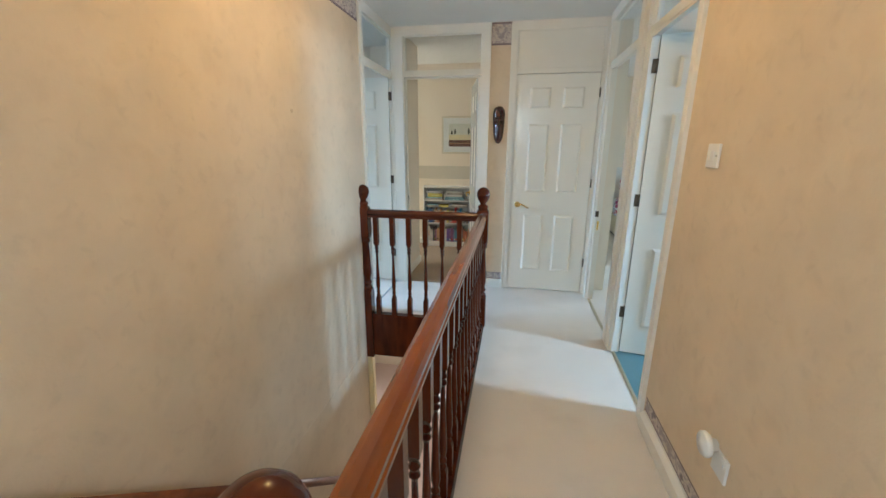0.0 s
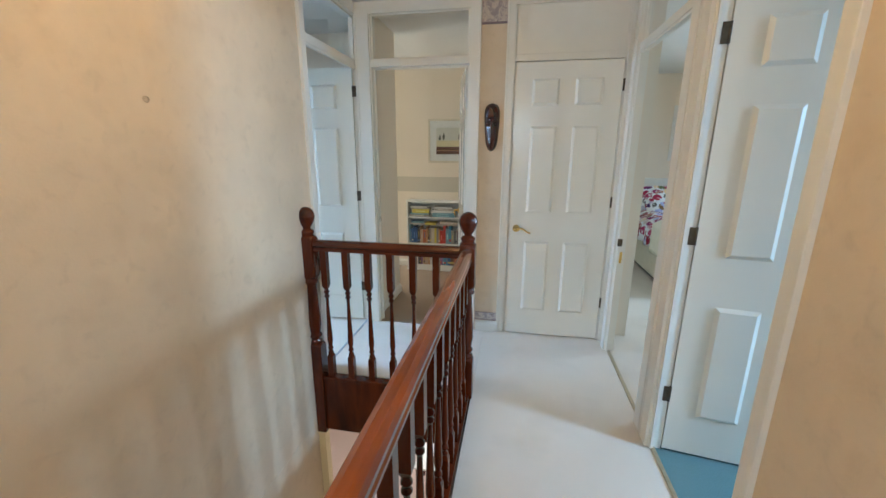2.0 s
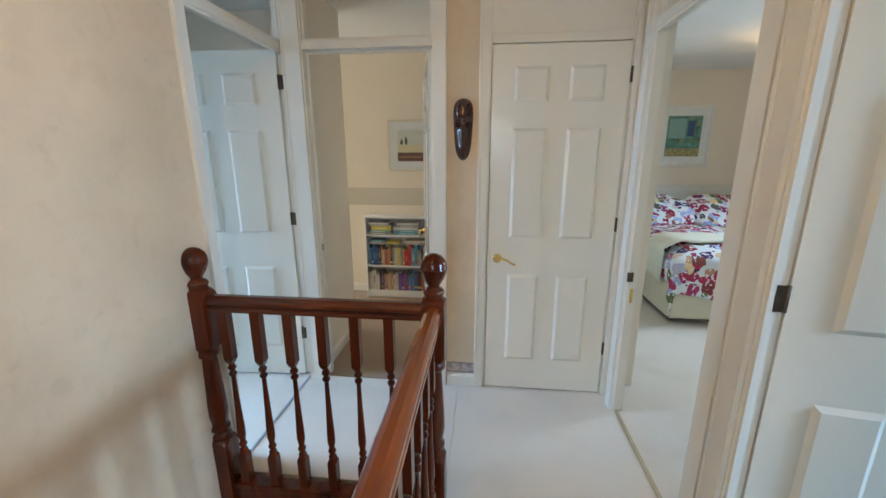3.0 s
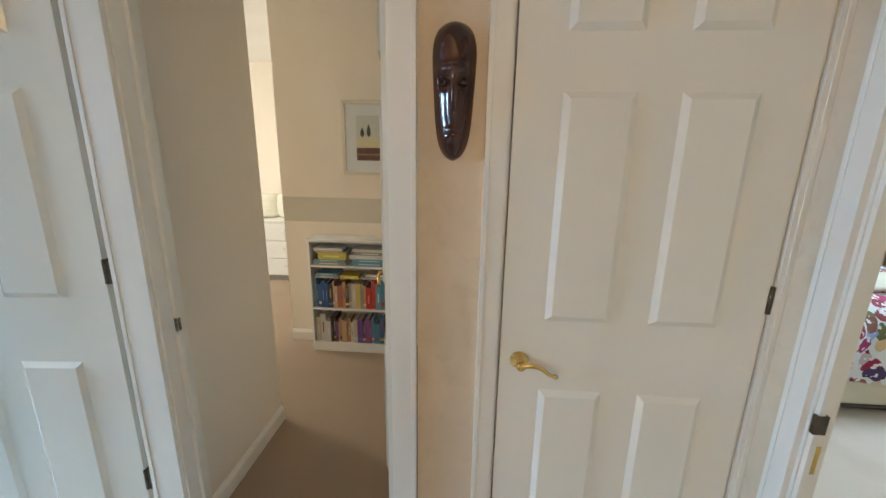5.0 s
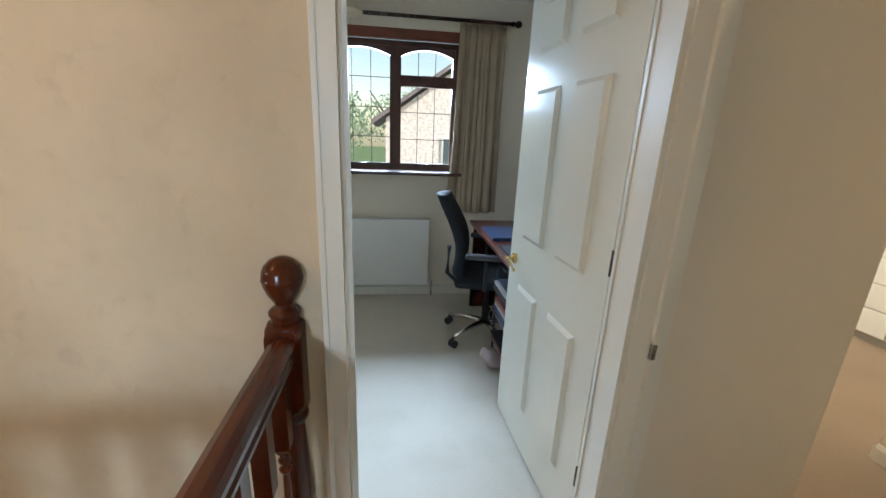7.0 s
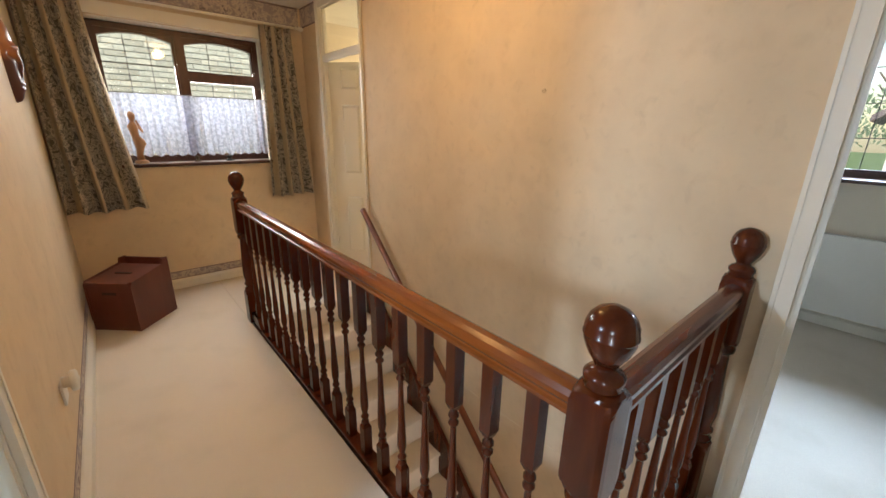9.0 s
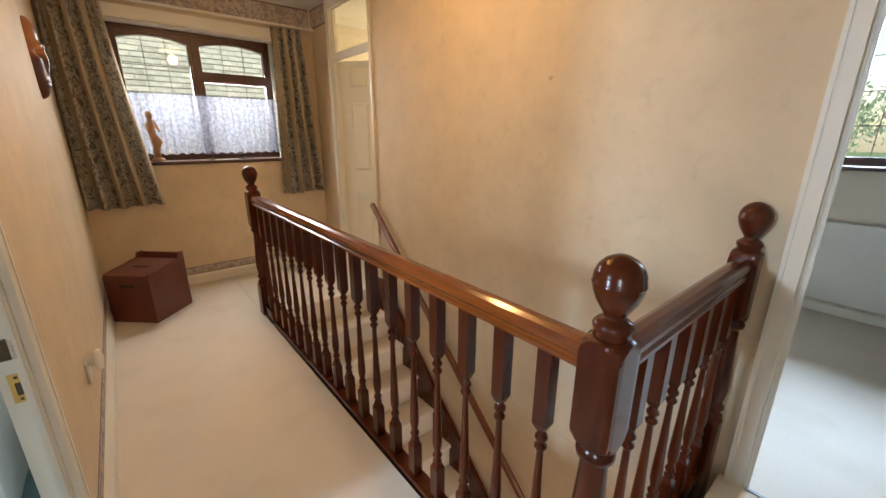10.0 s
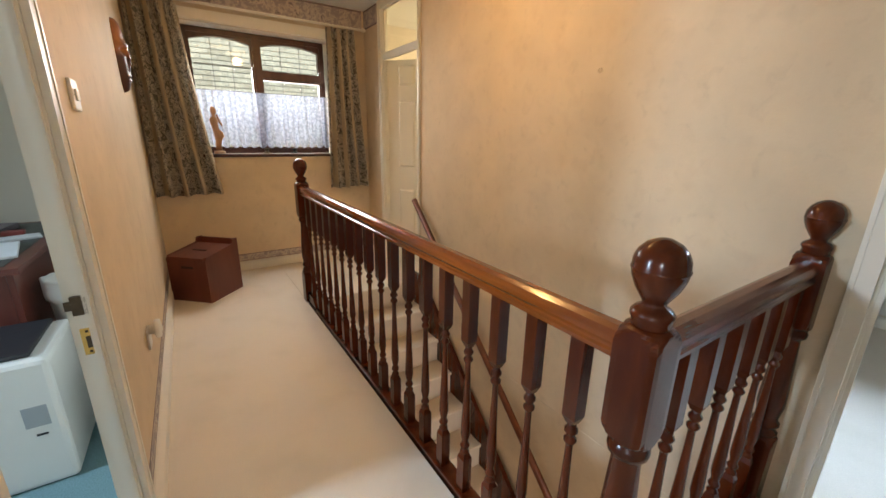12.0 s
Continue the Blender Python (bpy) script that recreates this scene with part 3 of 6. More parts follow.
def door_frame(name, at, rz, w, depth=0.055, solid=False, left=0.055, right=0.055, face=0.016, top=2.33, HEAD=HEAD):
    """A frame from floor to ceiling round an opening w wide: linings, head, transom pane, architraves."""
    ob = thing(name, at, "white gloss storey-high door frame with a pane above the head" if not solid else "white gloss door frame with a solid panel above the head", "door frame", kind="structure", rz=rz)
    part("lining", boxes((-0.028, 0, 0.0, depth, 0, TOP), (w, w + 0.028, 0.0, depth, 0, TOP), (0, w, 0.0, depth, top, TOP)), GLOSS, ob)
    part("head", boxes((0, w, 0.0, depth, HEAD, HEAD + 0.045), bevel=0.003), GLOSS, ob)
    bm = bmesh.new()
    if left:
        box(bm, -0.008 - left, -0.008, -face, -0.0005, 0, TOP)
        box(bm, -0.008 - left, -0.008 - left + 0.014, -face - 0.003, -face, 0, TOP, bevel=0.0012)
    if right:
        box(bm, w + 0.008, w + 0.008 + right, -face, -0.0005, 0, TOP)
        box(bm, w + 0.008 + right - 0.014, w + 0.008 + right, -face - 0.003, -face, 0, TOP, bevel=0.0012)
    box(bm, -0.008, w + 0.008, -face + 0.003, -0.0005, top - 0.005, TOP)
    part("architrave", bm, GLOSS, ob)
    if not solid:
        part("stop", boxes((0, 0.012, depth - 0.050, depth - 0.036, 0, HEAD), (w - 0.012, w, depth - 0.050, depth - 0.036, 0, HEAD), (0.012, w - 0.012, depth - 0.050, depth - 0.036, HEAD - 0.012, HEAD)), GLOSS, ob)
        part("bead", boxes((0, w, 0.018, 0.032, HEAD + 0.045, HEAD + 0.057), (0, w, 0.018, 0.032, top - 0.012, top), (0, 0.012, 0.018, 0.032, HEAD + 0.057, top - 0.012), (w - 0.012, w, 0.018, 0.032, HEAD + 0.057, top - 0.012)), GLOSS, ob)
        p = part("transom_pane", boxes((0.002, w - 0.002, 0.034, 0.038, HEAD + 0.047, top - 0.002)), GLASS, ob, "clear glass pane above the door")
        p.visible_shadow = False
    else:
        part("stop", boxes((0, 0.015, 0.028, 0.045, 0, HEAD), (w - 0.015, w, 0.028, 0.045, 0, HEAD), (0.015, w - 0.015, 0.028, 0.045, HEAD - 0.015, HEAD)), GLOSS, ob)
        part("transom_panel", boxes((0.001, w - 0.001, 0.006, 0.02, HEAD + 0.046, top - 0.001)), GLOSS, ob)
    return ob


def leaf_mesh(w, h, t):
    """Six moulded panels on both faces."""
    bm = bmesh.new()
    st, mu = 0.115 * w / 0.70, 0.095
    pw = (w - 2 * st - mu) / 2
    xs = [0, st, st + pw, st + pw + mu, w - st, w]
    zs = [0, 0.195, 0.745, 0.955, 1.56, 1.685, 1.865, h]
    for y, flip in ((0, False), (t, True)):
        vs = [[bm.verts.new((x, y, z)) for x in xs] for z in zs]
        panels = []
        for i in range(len(zs) - 1):
            for j in range(len(xs) - 1):
                q = [vs[i][j], vs[i][j + 1], vs[i + 1][j + 1], vs[i + 1][j]]
                f = bm.faces.new(q[::-1] if flip else q)
                if i in (1, 3, 5) and j in (1, 3):
                    panels.append(f)
        bmesh.ops.inset_individual(bm, faces=panels, thickness=0.010, depth=-0.013)
        bmesh.ops.inset_individual(bm, faces=panels, thickness=0.005, depth=0.0)
        bmesh.ops.inset_individual(bm, faces=panels, thickness=0.024, depth=0.011)
    box(bm, 0, w, 0.0002, t - 0.0002, 0, 0.001), box(bm, 0, w, 0.0002, t - 0.0002, h - 0.001, h)
    box(bm, 0, 0.001, 0.0002, t - 0.0002, 0, h), box(bm, w - 0.001, w, 0.0002, t - 0.0002, 0, h)
    return bm


def lever(parent, x, z, side, direction, t):
    """A brass scroll lever on a round rose. side: -1 on the face y=0, 1 on the face y=t."""
    y0 = -0.001 if side < 0 else t + 0.001
    bm = bmesh.new()
    b = bmesh.new()
    lathe(b, [(0.0255, 0), (0.027, 0.003), (0.024, 0.008), (0.014, 0.012), (0.010, 0.018), (0.009, 0.04), (0.012, 0.046), (0.006, 0.05)], seg=20)
    for v in b.verts:
        v.co = Vector((x + v.co.x, y0 + side * v.co.z, z + v.co.y))
    bmesh.ops.recalc_face_normals(b, faces=b.faces)
    rose = part("rose", b, BRASS, parent, "polished brass rose", smooth=True)
    y = y0 + side * 0.042
    pts, rr = [], []
    for i in range(15):
        s = i / 14
        pts.append((x + direction * 0.100 * s, y + side * 0.004 * math.sin(s * 3), z + 0.012 * math.sin(s * math.pi * 1.1) - 0.038 * s ** 2 + (0.016 * max(0, s - 0.8) * 5 if s > 0.8 else 0)))
        rr.append(0.0085 - 0.004 * s + (0.0025 if s > 0.9 else 0))
    path_tube(bm, pts, rr)
    part("lever", bm, BRASS, parent, "polished brass scroll lever", smooth=True)


def door(name, at, rz, w, label, handle=True, hinge_y=0.0, h=1.975, knuckle=-1, plate=True):
    """A leaf whose hinges are at local x = 0 and whose face towards y = 0 is seen; it swings about its foot."""
    t = 0.035
    ob = thing(name, at, label, "door", kind="structure", rz=rz)
    part("door_leaf", leaf_mesh(w, h, t), DOORW, ob)
    if handle:
        lever(ob, w - 0.06, 0.845, -1, -1, t)
        lever(ob, w - 0.06, 0.845, 1, -1, t)
        part("latch_plate", boxes((w - 0.0005, w + 0.001, 0.006, t - 0.006, 0.78, 0.93)), BRASS, ob, "brass latch plate")
    for z in (0.255, 1.005, 1.775):
        bm = boxes((-0.002, 0.001, 0.002, 0.034 if plate else 0.012, z, z + 0.075))
        yk = t if knuckle > 0 else 0.0
        tube(bm, (-0.004, yk, z), (-0.004, yk, z + 0.076), 0.006)
        if plate:
            box(bm, -0.030, -0.004, yk - 0.002, yk + 0.001, z, z + 0.075)
        part("hinge", bm, BRONZE, ob, "dull bronze butt hinge")
    return ob


def strike(name, rows, label):
    return tagged(part(name, boxes(*rows, bevel=0.001), BRASS if label.startswith("brass") else BRONZE), label, "strike plate", kind="structure")


# closet (north), corridor (north), office (west), bath (west), study and bedroom (east)
door_frame("door_frame_closet", (-0.055, YN, 0), 0, 0.70, 0.1, solid=True, left=0.055, right=0.027, face=0.014)
d = door("door_1", (-0.0505, YN - 0.009, 0.010), 0, 0.691, "white six-panel closet door, shut, with a brass lever", handle=False, h=1.967)
# handle on the west side, hinges on the east
for c in list(d.children):
    if c.name.startswith("hinge"):
        c.data.transform(Matrix.Translation((0.694, 0, 0)) @ Matrix.Diagonal((-1, 1, 1, 1)))
        c.data.flip_normals()
lever(d, 0.055, 0.835, -1, 1, 0.035)

door_frame("door_frame_corridor", (-1.080, YN, 0), 0, 0.712, 0.1, left=0.105, right=0.068)
door("door_2", (-0.372, YN + 0.102, 0.012), 101, 0.70, "white six-panel bedroom door, standing open against the corridor wall", knuckle=-1, plate=False)
door_frame("door_frame_office", (XW, 2.932, 0), 90, 0.752, left=0.055, right=0.0)
door("door_3", (XW - 0.040, 3.690, 0.012), 184.5, 0.740, "white six-panel office door, standing wide open into the room", knuckle=1)
door_frame("door_frame_bath", (XW, -0.43, 0), 90, 0.66, left=0.050, right=0.030, HEAD=1.925)
door("door_4", (XW - 0.045, -0.427, 0.012), 128, 0.652, "cream six-panel bathroom door, standing ajar", knuckle=1, h=1.908)
door_frame("door_frame_study", (XR, 2.522, 0), -90, 0.660, left=0.084, right=0.055)
door("door_5", (XR + 0.058, 2.515, 0.012), -9, 0.655, "white six-panel study door, standing wide open into the room", knuckle=-1)
door_frame("door_frame_bedroom", (XR, 3.487, 0), -90, 0.77, left=0.060, right=0.084)
strike("strike_plate_study", [(0.694, 0.720, 1.8625, 1.8645, 0.69, 0.765)], "brass strike plate let into the jamb")
strike("latch_keeper_study", [(0.690, 0.722, 1.863, 1.874, 0.805, 0.855)], "dark bronze rim keeper on the jamb")
strike("strike_plate_bedroom", [(0.692, 0.718, 3.482, 3.4845, 0.66, 0.74)], "brass strike plate let into the jamb")
strike("latch_keeper_bedroom", [(0.680, 0.708, 3.472, 3.4845, 0.78, 0.83)], "dark bronze rim keeper on the jamb")
strike("keyhole_slot_study", [(0.701, 0.711, 1.8646, 1.8652, 0.710, 0.742)], "dark slot in the brass plate")
for z in (0.699, 0.756):
    strike("plate_screw", [(0.7035, 0.7095, 1.8646, 1.8652, z - 0.003, z + 0.003)], "dark screw in the brass plate")
strike("keeper_tongue_study", [(0.714, 0.736, 1.8628, 1.8685, 0.818, 0.842)], "dark bronze tongue of the rim keeper")
strike("latch_keeper_corridor", [(-1.0795, -1.068, 3.700, 3.714, 0.848, 0.893)], "dark bronze rim keeper on the jamb")


# ---- windows ----
def window_unit(name, at, rz, w, z0, z1, mull, right_split, leads, label, sill=0.05, arch=0.038, side="right"):
    """Stained frame; local x along the wall, y outwards. One tall light and one split into a top vent and a lower light."""
    ob = thing(name, at, label, "window", kind="structure", rz=rz)
    f = 0.040
    part("window_frame", boxes((0, f, 0, 0.07, z0, z1), (w - f, w, 0, 0.07, z0, z1), (f, w - f, 0, 0.07, z0, z0 + f), (f, w - f, 0, 0.07, z1 - f, z1),
                               (mull - 0.028, mull + 0.028, -0.004, 0.07, z0 + f, z1 - f)), WINW, ob)
    L, R = (f, mull - 0.028), (mull + 0.028, w - f)
    if side == "left":
        split, tall = L, R
    else:
        split, tall = R, L
    lights = [(tall[0], tall[1], z0 + f, z1 - f, True), (split[0], split[1], right_split + 0.025, z1 - f, True), (split[0], split[1], z0 + f, right_split - 0.025, False)]
    part("transom", boxes((split[0], split[1], -0.002, 0.07, right_split - 0.025, right_split + 0.025)), WINW, ob)
    for a, b, c, d_, arched in lights:
        s = 0.016
        bm = boxes((a, a + s, 0.008, 0.06, c, d_), (b - s, b, 0.008, 0.06, c, d_), (a + s, b - s, 0.008, 0.06, c, c + s))
        if arched:
            n = 12
            top = []
            for i in range(n + 1):
                u = -1 + 2 * i / n
                top.append((a + s + (b - a - 2 * s) * i / n, d_ - s - arch * u * u))
            for (xa, za), (xb, zb) in zip(top, top[1:]):
                q = [bm.verts.new(p) for p in ((xa, 0.008, za), (xb, 0.008, zb), (xb, 0.008, d_), (xa, 0.008, d_), (xa, 0.06, za), (xb, 0.06, zb), (xb, 0.06, d_), (xa, 0.06, d_))]
                bm.faces.new((q[0], q[1], q[2], q[3])), bm.faces.new((q[7], q[6], q[5], q[4])), bm.faces.new((q[1], q[0], q[4], q[5])), bm.faces.new((q[3], q[2], q[6], q[7]))
        else:
            box(bm, a + s, b - s, 0.008, 0.06, d_ - s, d_)
        sash = part("sash", bm, WINW, ob)
        pn = part("pane", boxes((a + s, b - s, 0.032, 0.036, c + s, d_ - 0.004)), GLASS, sash, "clear leaded pane")
        pn.visible_shadow = False
        cols, rows = leads
        bm = bmesh.new()
        for i in range(1, cols):
            x = a + s + (b - a - 2 * s) * i / cols
            box(bm, x - 0.0028, x + 0.0028, 0.029, 0.0315, c + s, d_ - 0.01)
        nrow = max(1, round((d_ - c) / rows))
        for i in range(1, nrow):
            z = c + (d_ - c) * i / nrow
            box(bm, a + s, b - s, 0.0285, 0.031, z - 0.003, z + 0.003)
        if len(bm.faces):
            part("lead_strip", bm, LEAD, sash, "dark lead strips")
        else:
            bm.free()
        b2 = bmesh.new()
        box(b2, (a + b) / 2 - 0.04, (a + b) / 2 + 0.04, -0.012, 0.006, c + 0.004, c + 0.016, bevel=0.003)
        part("stay", b2, BRONZE, sash, "dark casement stay")
    part("window_sill", boxes((-0.03, w + 0.03, -0.175 if sill > 0.06 else -0.165, 0.0, z0 - 0.028, z0 - 0.001), bevel=0.006), WINW, ob)
    return ob


def curtain(name, at, rz, x0t, x1t, x0b, x1b, zb, zt, folds, amp, material, label, group=""):
    """Pinch-pleated cloth: local x along the wall, y out from it. Narrow and tight at the head, fuller at the hem."""
    ob = thing(name, (at[0], at[1], 0), label, "curtain", group=group, rz=rz)
    bm = bmesh.new()
    uv = bm.loops.layers.uv.new("UVMap")
    nu, nv = folds * 12, 22
    grid, us = [], []
    rnd = random.Random(len(name) * 7 + folds)
    ph = [rnd.uniform(-0.5, 0.5) for _ in range(folds + 2)]
    width = folds * 0.18
    for j in range(nv + 1):
        v = j / nv
        row = []
        z = zb + (zt - zb) * v
        for i in range(nu + 1):
            u = i / nu
            a = x0b + (x1b - x0b) * u
            b_ = x0t + (x1t - x0t) * u
            k = (1 - v) ** 1.3
            x = b_ + (a - b_) * k
            p = ph[int(u * folds)] * (1 - (u * folds) % 1) + ph[int(u * folds) + 1] * ((u * folds) % 1)
            wv = math.sin(2 * math.pi * (u * folds + 0.25 * p * (1 - v)))
            fine = 0.25 * math.sin(2 * math.pi * u * folds * 2.7 + 3 * v)
            am = amp * (0.55 + 0.6 * (1 - v))
            y = 0.055 + am * (wv + fine * (0.3 + 0.7 * v)) + (0.02 if v > 0.93 else 0) * math.sin(2 * math.pi * u * folds * 3) * 0.4
            row.append(bm.verts.new((x + 0.010 * math.cos(2 * math.pi * u * folds) * (1 - v), y, z + 0.006 * math.sin(7 * u) * (1 - v))))
        grid.append(row)
    for j in range(nv):
        for i in range(nu):
            f = bm.faces.new((grid[j][i], grid[j][i + 1], grid[j + 1][i + 1], grid[j + 1][i]))
            f.smooth = True
            for lp, (ii, jj) in zip(f.loops, ((i, j), (i + 1, j), (i + 1, j + 1), (i, j + 1))):
                lp[uv].uv = (ii / nu * width, zb + (zt - zb) * jj / nv)
    c = part("cloth", bm, material, ob)
    md = c.modifiers.new("thick", 'SOLIDIFY')
    md.thickness = 0.004
    return ob


window_unit("window_1", (0.33, YS - 0.14, 0), 180, 1.16, 1.08, 2.095, 0.555, 1.765, (3, 0.25), "dark brown stained timber window with arched heads and leaded panes")
# seen from inside local x runs west; the outer face is towards -y
part("window_reveal", boxes((-0.86, 0.33, YS - 0.139, YS - 0.001, 1.0605, 1.0625)), GLOSS).name = "trim"
tagged(bpy.data.objects["trim"], kind="structure")
tagged(part("trim_pelmet", boxes((-0.84, 0.60, YS + 0.001, YS + 0.02, 2.105, 2.19), bevel=0.003), GLOSS), kind="structure")


def rod(name, a, b, r, material, label, finial=True, wall_dir=(0, -1)):
    ob = thing(name, a, label, "curtain rod")
    bm = bmesh.new()
    a, b = Vector(a), Vector(b)
    tube(bm, (0, 0, 0), b - a, r, 12)
    part("pole", bm, material, ob, smooth=True)
    d_ = (b - a).normalized()
    for p, s in ((Vector((0, 0, 0)), -1), (b - a, 1)):
        if finial:
            bm = bmesh.new()
            q = (d_ * s).to_track_quat('Z', 'Y').to_matrix()
            lathe(bm, [(r * 1.3, 0), (r * 1.5, 0.008), (r * 0.8, 0.018), (r * 1.7, 0.035), (r * 1.9, 0.05), (r * 1.4, 0.066), (r * 0.3, 0.075)], seg=12)
            for v in bm.verts:
                v.co = q @ v.co + p
            part("finial", bm, material, ob)
        bm = bmesh.new()
        m = p - d_ * s * 0.06
        tube(bm, m, m + Vector((wall_dir[0] * 0.085, wall_dir[1] * 0.085, 0)), 0.007)
        part("bracket", bm, material, ob)
    return ob


rod("curtain_rod", (0.62, YS + 0.085, 2.215), (-1.11, YS + 0.085, 2.215), 0.011, GLOSS, "thin cream curtain rod above the landing window")
curtain("curtain", (0, YS + 0.015), 0, 0.335, 0.66, 0.18, 0.655, 0.745, 2.20, 4, 0.052, STRIPES, "grey leaf and beige striped curtain, drawn back, near the wooden box", "landing window curtains")
curtain("curtain", (0, YS + 0.015), 0, -1.07, -0.80, -1.165, -0.765, 0.745, 2.20, 4, 0.050, STRIPES, "grey leaf and beige striped curtain, drawn back, beside the bathroom door", "landing window curtains")

# net curtain with a scalloped hem on a thin wire
net = thing("net_curtain", (-0.27, YS - 0.075, 1.605), "white lace half curtain on a wire, with a scalloped hem", "net curtain")
bm = bmesh.new()
nu, nv = 180, 14
rows_ = []
for j in range(nv + 1):
    v = j / nv
    r_ = []
    for i in range(nu + 1):
        u = i / nu
        x = -0.56 + 1.12 * u
        hem = -0.445 - 0.032 * abs(math.sin(math.pi * u * 15)) ** 0.7
        y = 0.018 * math.sin(2 * math.pi * u * 17 + 0.5 * math.sin(9 * u)) * (0.5 + 0.5 * v) + 0.004 * math.sin(2 * math.pi * u * 43)
        r_.append(bm.verts.new((x, y, hem * v)))
    rows_.append(r_)
for j in range(nv):
    for i in range(nu):
        bm.faces.new((rows_[j][i], rows_[j][i + 1], rows_[j + 1][i + 1], rows_[j + 1][i])).smooth = True
part("lace", bm, NET, net)
bm = bmesh.new()
tube(bm, (-0.585, 0, 0.002), (0.59, 0, 0.002), 0.003)
part("wire", bm, LEAD, net, "thin grey wire")

# the neighbour's brick wall outside the landing window
nb = thing("neighbour_wall", (0, -4.2, -3), "pale sunlit brick gable wall of the neighbouring house, close by", "house")
part("mortar", boxes((-5, 4, -0.3, 0, 0, 8)), plain((0.22, 0.23, 0.21)), nb)


# ---- stairs ----
RISE, GO = 0.1946, 0.205
Y0 = 0.24
stairs = thing("staircase", (0, 0, DOWN), "carpeted closed-string staircase going down from the landing", "staircase", kind="structure")
for i in range(1, 13):
    z = -DOWN - RISE * i
    y = Y0 + GO * (i - 1)
    bm = bmesh.new()
    prof = [(y, 0), (y, z - 0.010), (y, z), (y + GO + 0.012, z), (y + GO + 0.018, z - 0.006), (y + GO + 0.018, z - 0.020), (y + GO + 0.012, z - 0.026), (y + GO, z - 0.03), (y + GO, z - RISE)]
    lo = max(0, z - RISE - 0.05)
    prof = [(y, lo), (y, z)] + prof[3:8] + [(y + GO - 0.001, lo)]
    va = [bm.verts.new((-1.145, p[0], p[1])) for p in prof]
    vb = [bm.verts.new((-0.255, p[0], p[1])) for p in prof]
    for k in range(len(prof)):
        bm.faces.new((va[k], va[(k + 1) % len(prof)], vb[(k + 1) % len(prof)], vb[k]))
    bm.faces.new(va), bm.faces.new(vb[::-1])
    bmesh.ops.recalc_face_normals(bm, faces=bm.faces)
    part("step", bm, CARPET, stairs)
for x, nm in ((-1.1775, "string"), (-0.252, "string")):
    bm = bmesh.new()
    a = (Y0 - 0.02, -DOWN + 0.03)
    pr = [(Y0 - 0.04, -DOWN + 0.085), (Y0 + 0.12, -DOWN + 0.085), (Y0 + 12.3 * GO, -DOWN - 12.3 * RISE + 0.17), (Y0 + 12.3 * GO, 0), (Y0 + 11.4 * GO, 0), (Y0 - 0.04, -DOWN - 0.27)]
    va = [bm.verts.new((x, *p)) for p in pr]
    vb = [bm.verts.new((x + 0.030, *p)) for p in pr]
    for k in range(len(pr)):
        bm.faces.new((va[k], va[(k + 1) % len(pr)], vb[(k + 1) % len(pr)], vb[k]))
    bm.faces.new(va), bm.faces.new(vb[::-1])
    bmesh.ops.recalc_face_normals(bm, faces=bm.faces)
    part(nm, bm, MAHOG, stairs, "dark mahogany string board")

# ---- balustrade ----
NX, NY, CY, BX = -0.252, 2.778, 0.18, -1.185


def baluster_mesh(zt=0.835, zb=0.02):
    bm = bmesh.new()
    h = 0.0185
    box(bm, -h, h, -h, h, 0.625, zt), box(bm, -h, h, -h, h, zb, 0.165)
    # tapered shoulders of the squares
    for z0, z1, s0, s1 in ((0.605, 0.625, 0.011, h), (0.165, 0.185, h, 0.011)):
        va = [bm.verts.new((a * s0, b * s0, z0)) for a, b in ((-1, -1), (1, -1), (1, 1), (-1, 1))]
        vb = [bm.verts.new((a * s1, b * s1, z1)) for a, b in ((-1, -1), (1, -1), (1, 1), (-1, 1))]
        for k in range(4):
            bm.faces.new((va[k], va[(k + 1) % 4], vb[(k + 1) % 4], vb[k]))
    lathe(bm, [(0.010, 0.180), (0.016, 0.186), (0.017, 0.192), (0.011, 0.200), (0.011, 0.206), (0.017, 0.214), (0.0165, 0.221), (0.0115, 0.230), (0.012, 0.238), (0.017, 0.265), (0.0165, 0.30),
               (0.0125, 0.40), (0.0095, 0.50), (0.0090, 0.540), (0.010, 0.546), (0.0155, 0.553), (0.0160, 0.560), (0.010, 0.568), (0.010, 0.572), (0.0165, 0.581), (0.0165, 0.588), (0.011, 0.597), (0.012, 0.608)], seg=10)
    return bm


def turned_block(h, stations):
    """A square block whose ends are turned: at each height the square is cut by a circle of the given radius."""
    bm = bmesh.new()
    rings = []
    for z, r in stations:
        ring = []
        for k in range(32):
            a = 2 * math.pi * (k + 0.0) / 32
            q = min(h / max(abs(math.cos(a)), abs(math.sin(a))), r)
            ring.append(bm.verts.new((q * math.cos(a), q * math.sin(a), z)))
        rings.append(ring)
    for ra, rb in zip(rings, rings[1:]):
        for k in range(32):
            bm.faces.new((ra[k], ra[(k + 1) % 32], rb[(k + 1) % 32], rb[k]))
    bm.faces.new(rings[0][::-1]), bm.faces.new(rings[-1])
    return bm


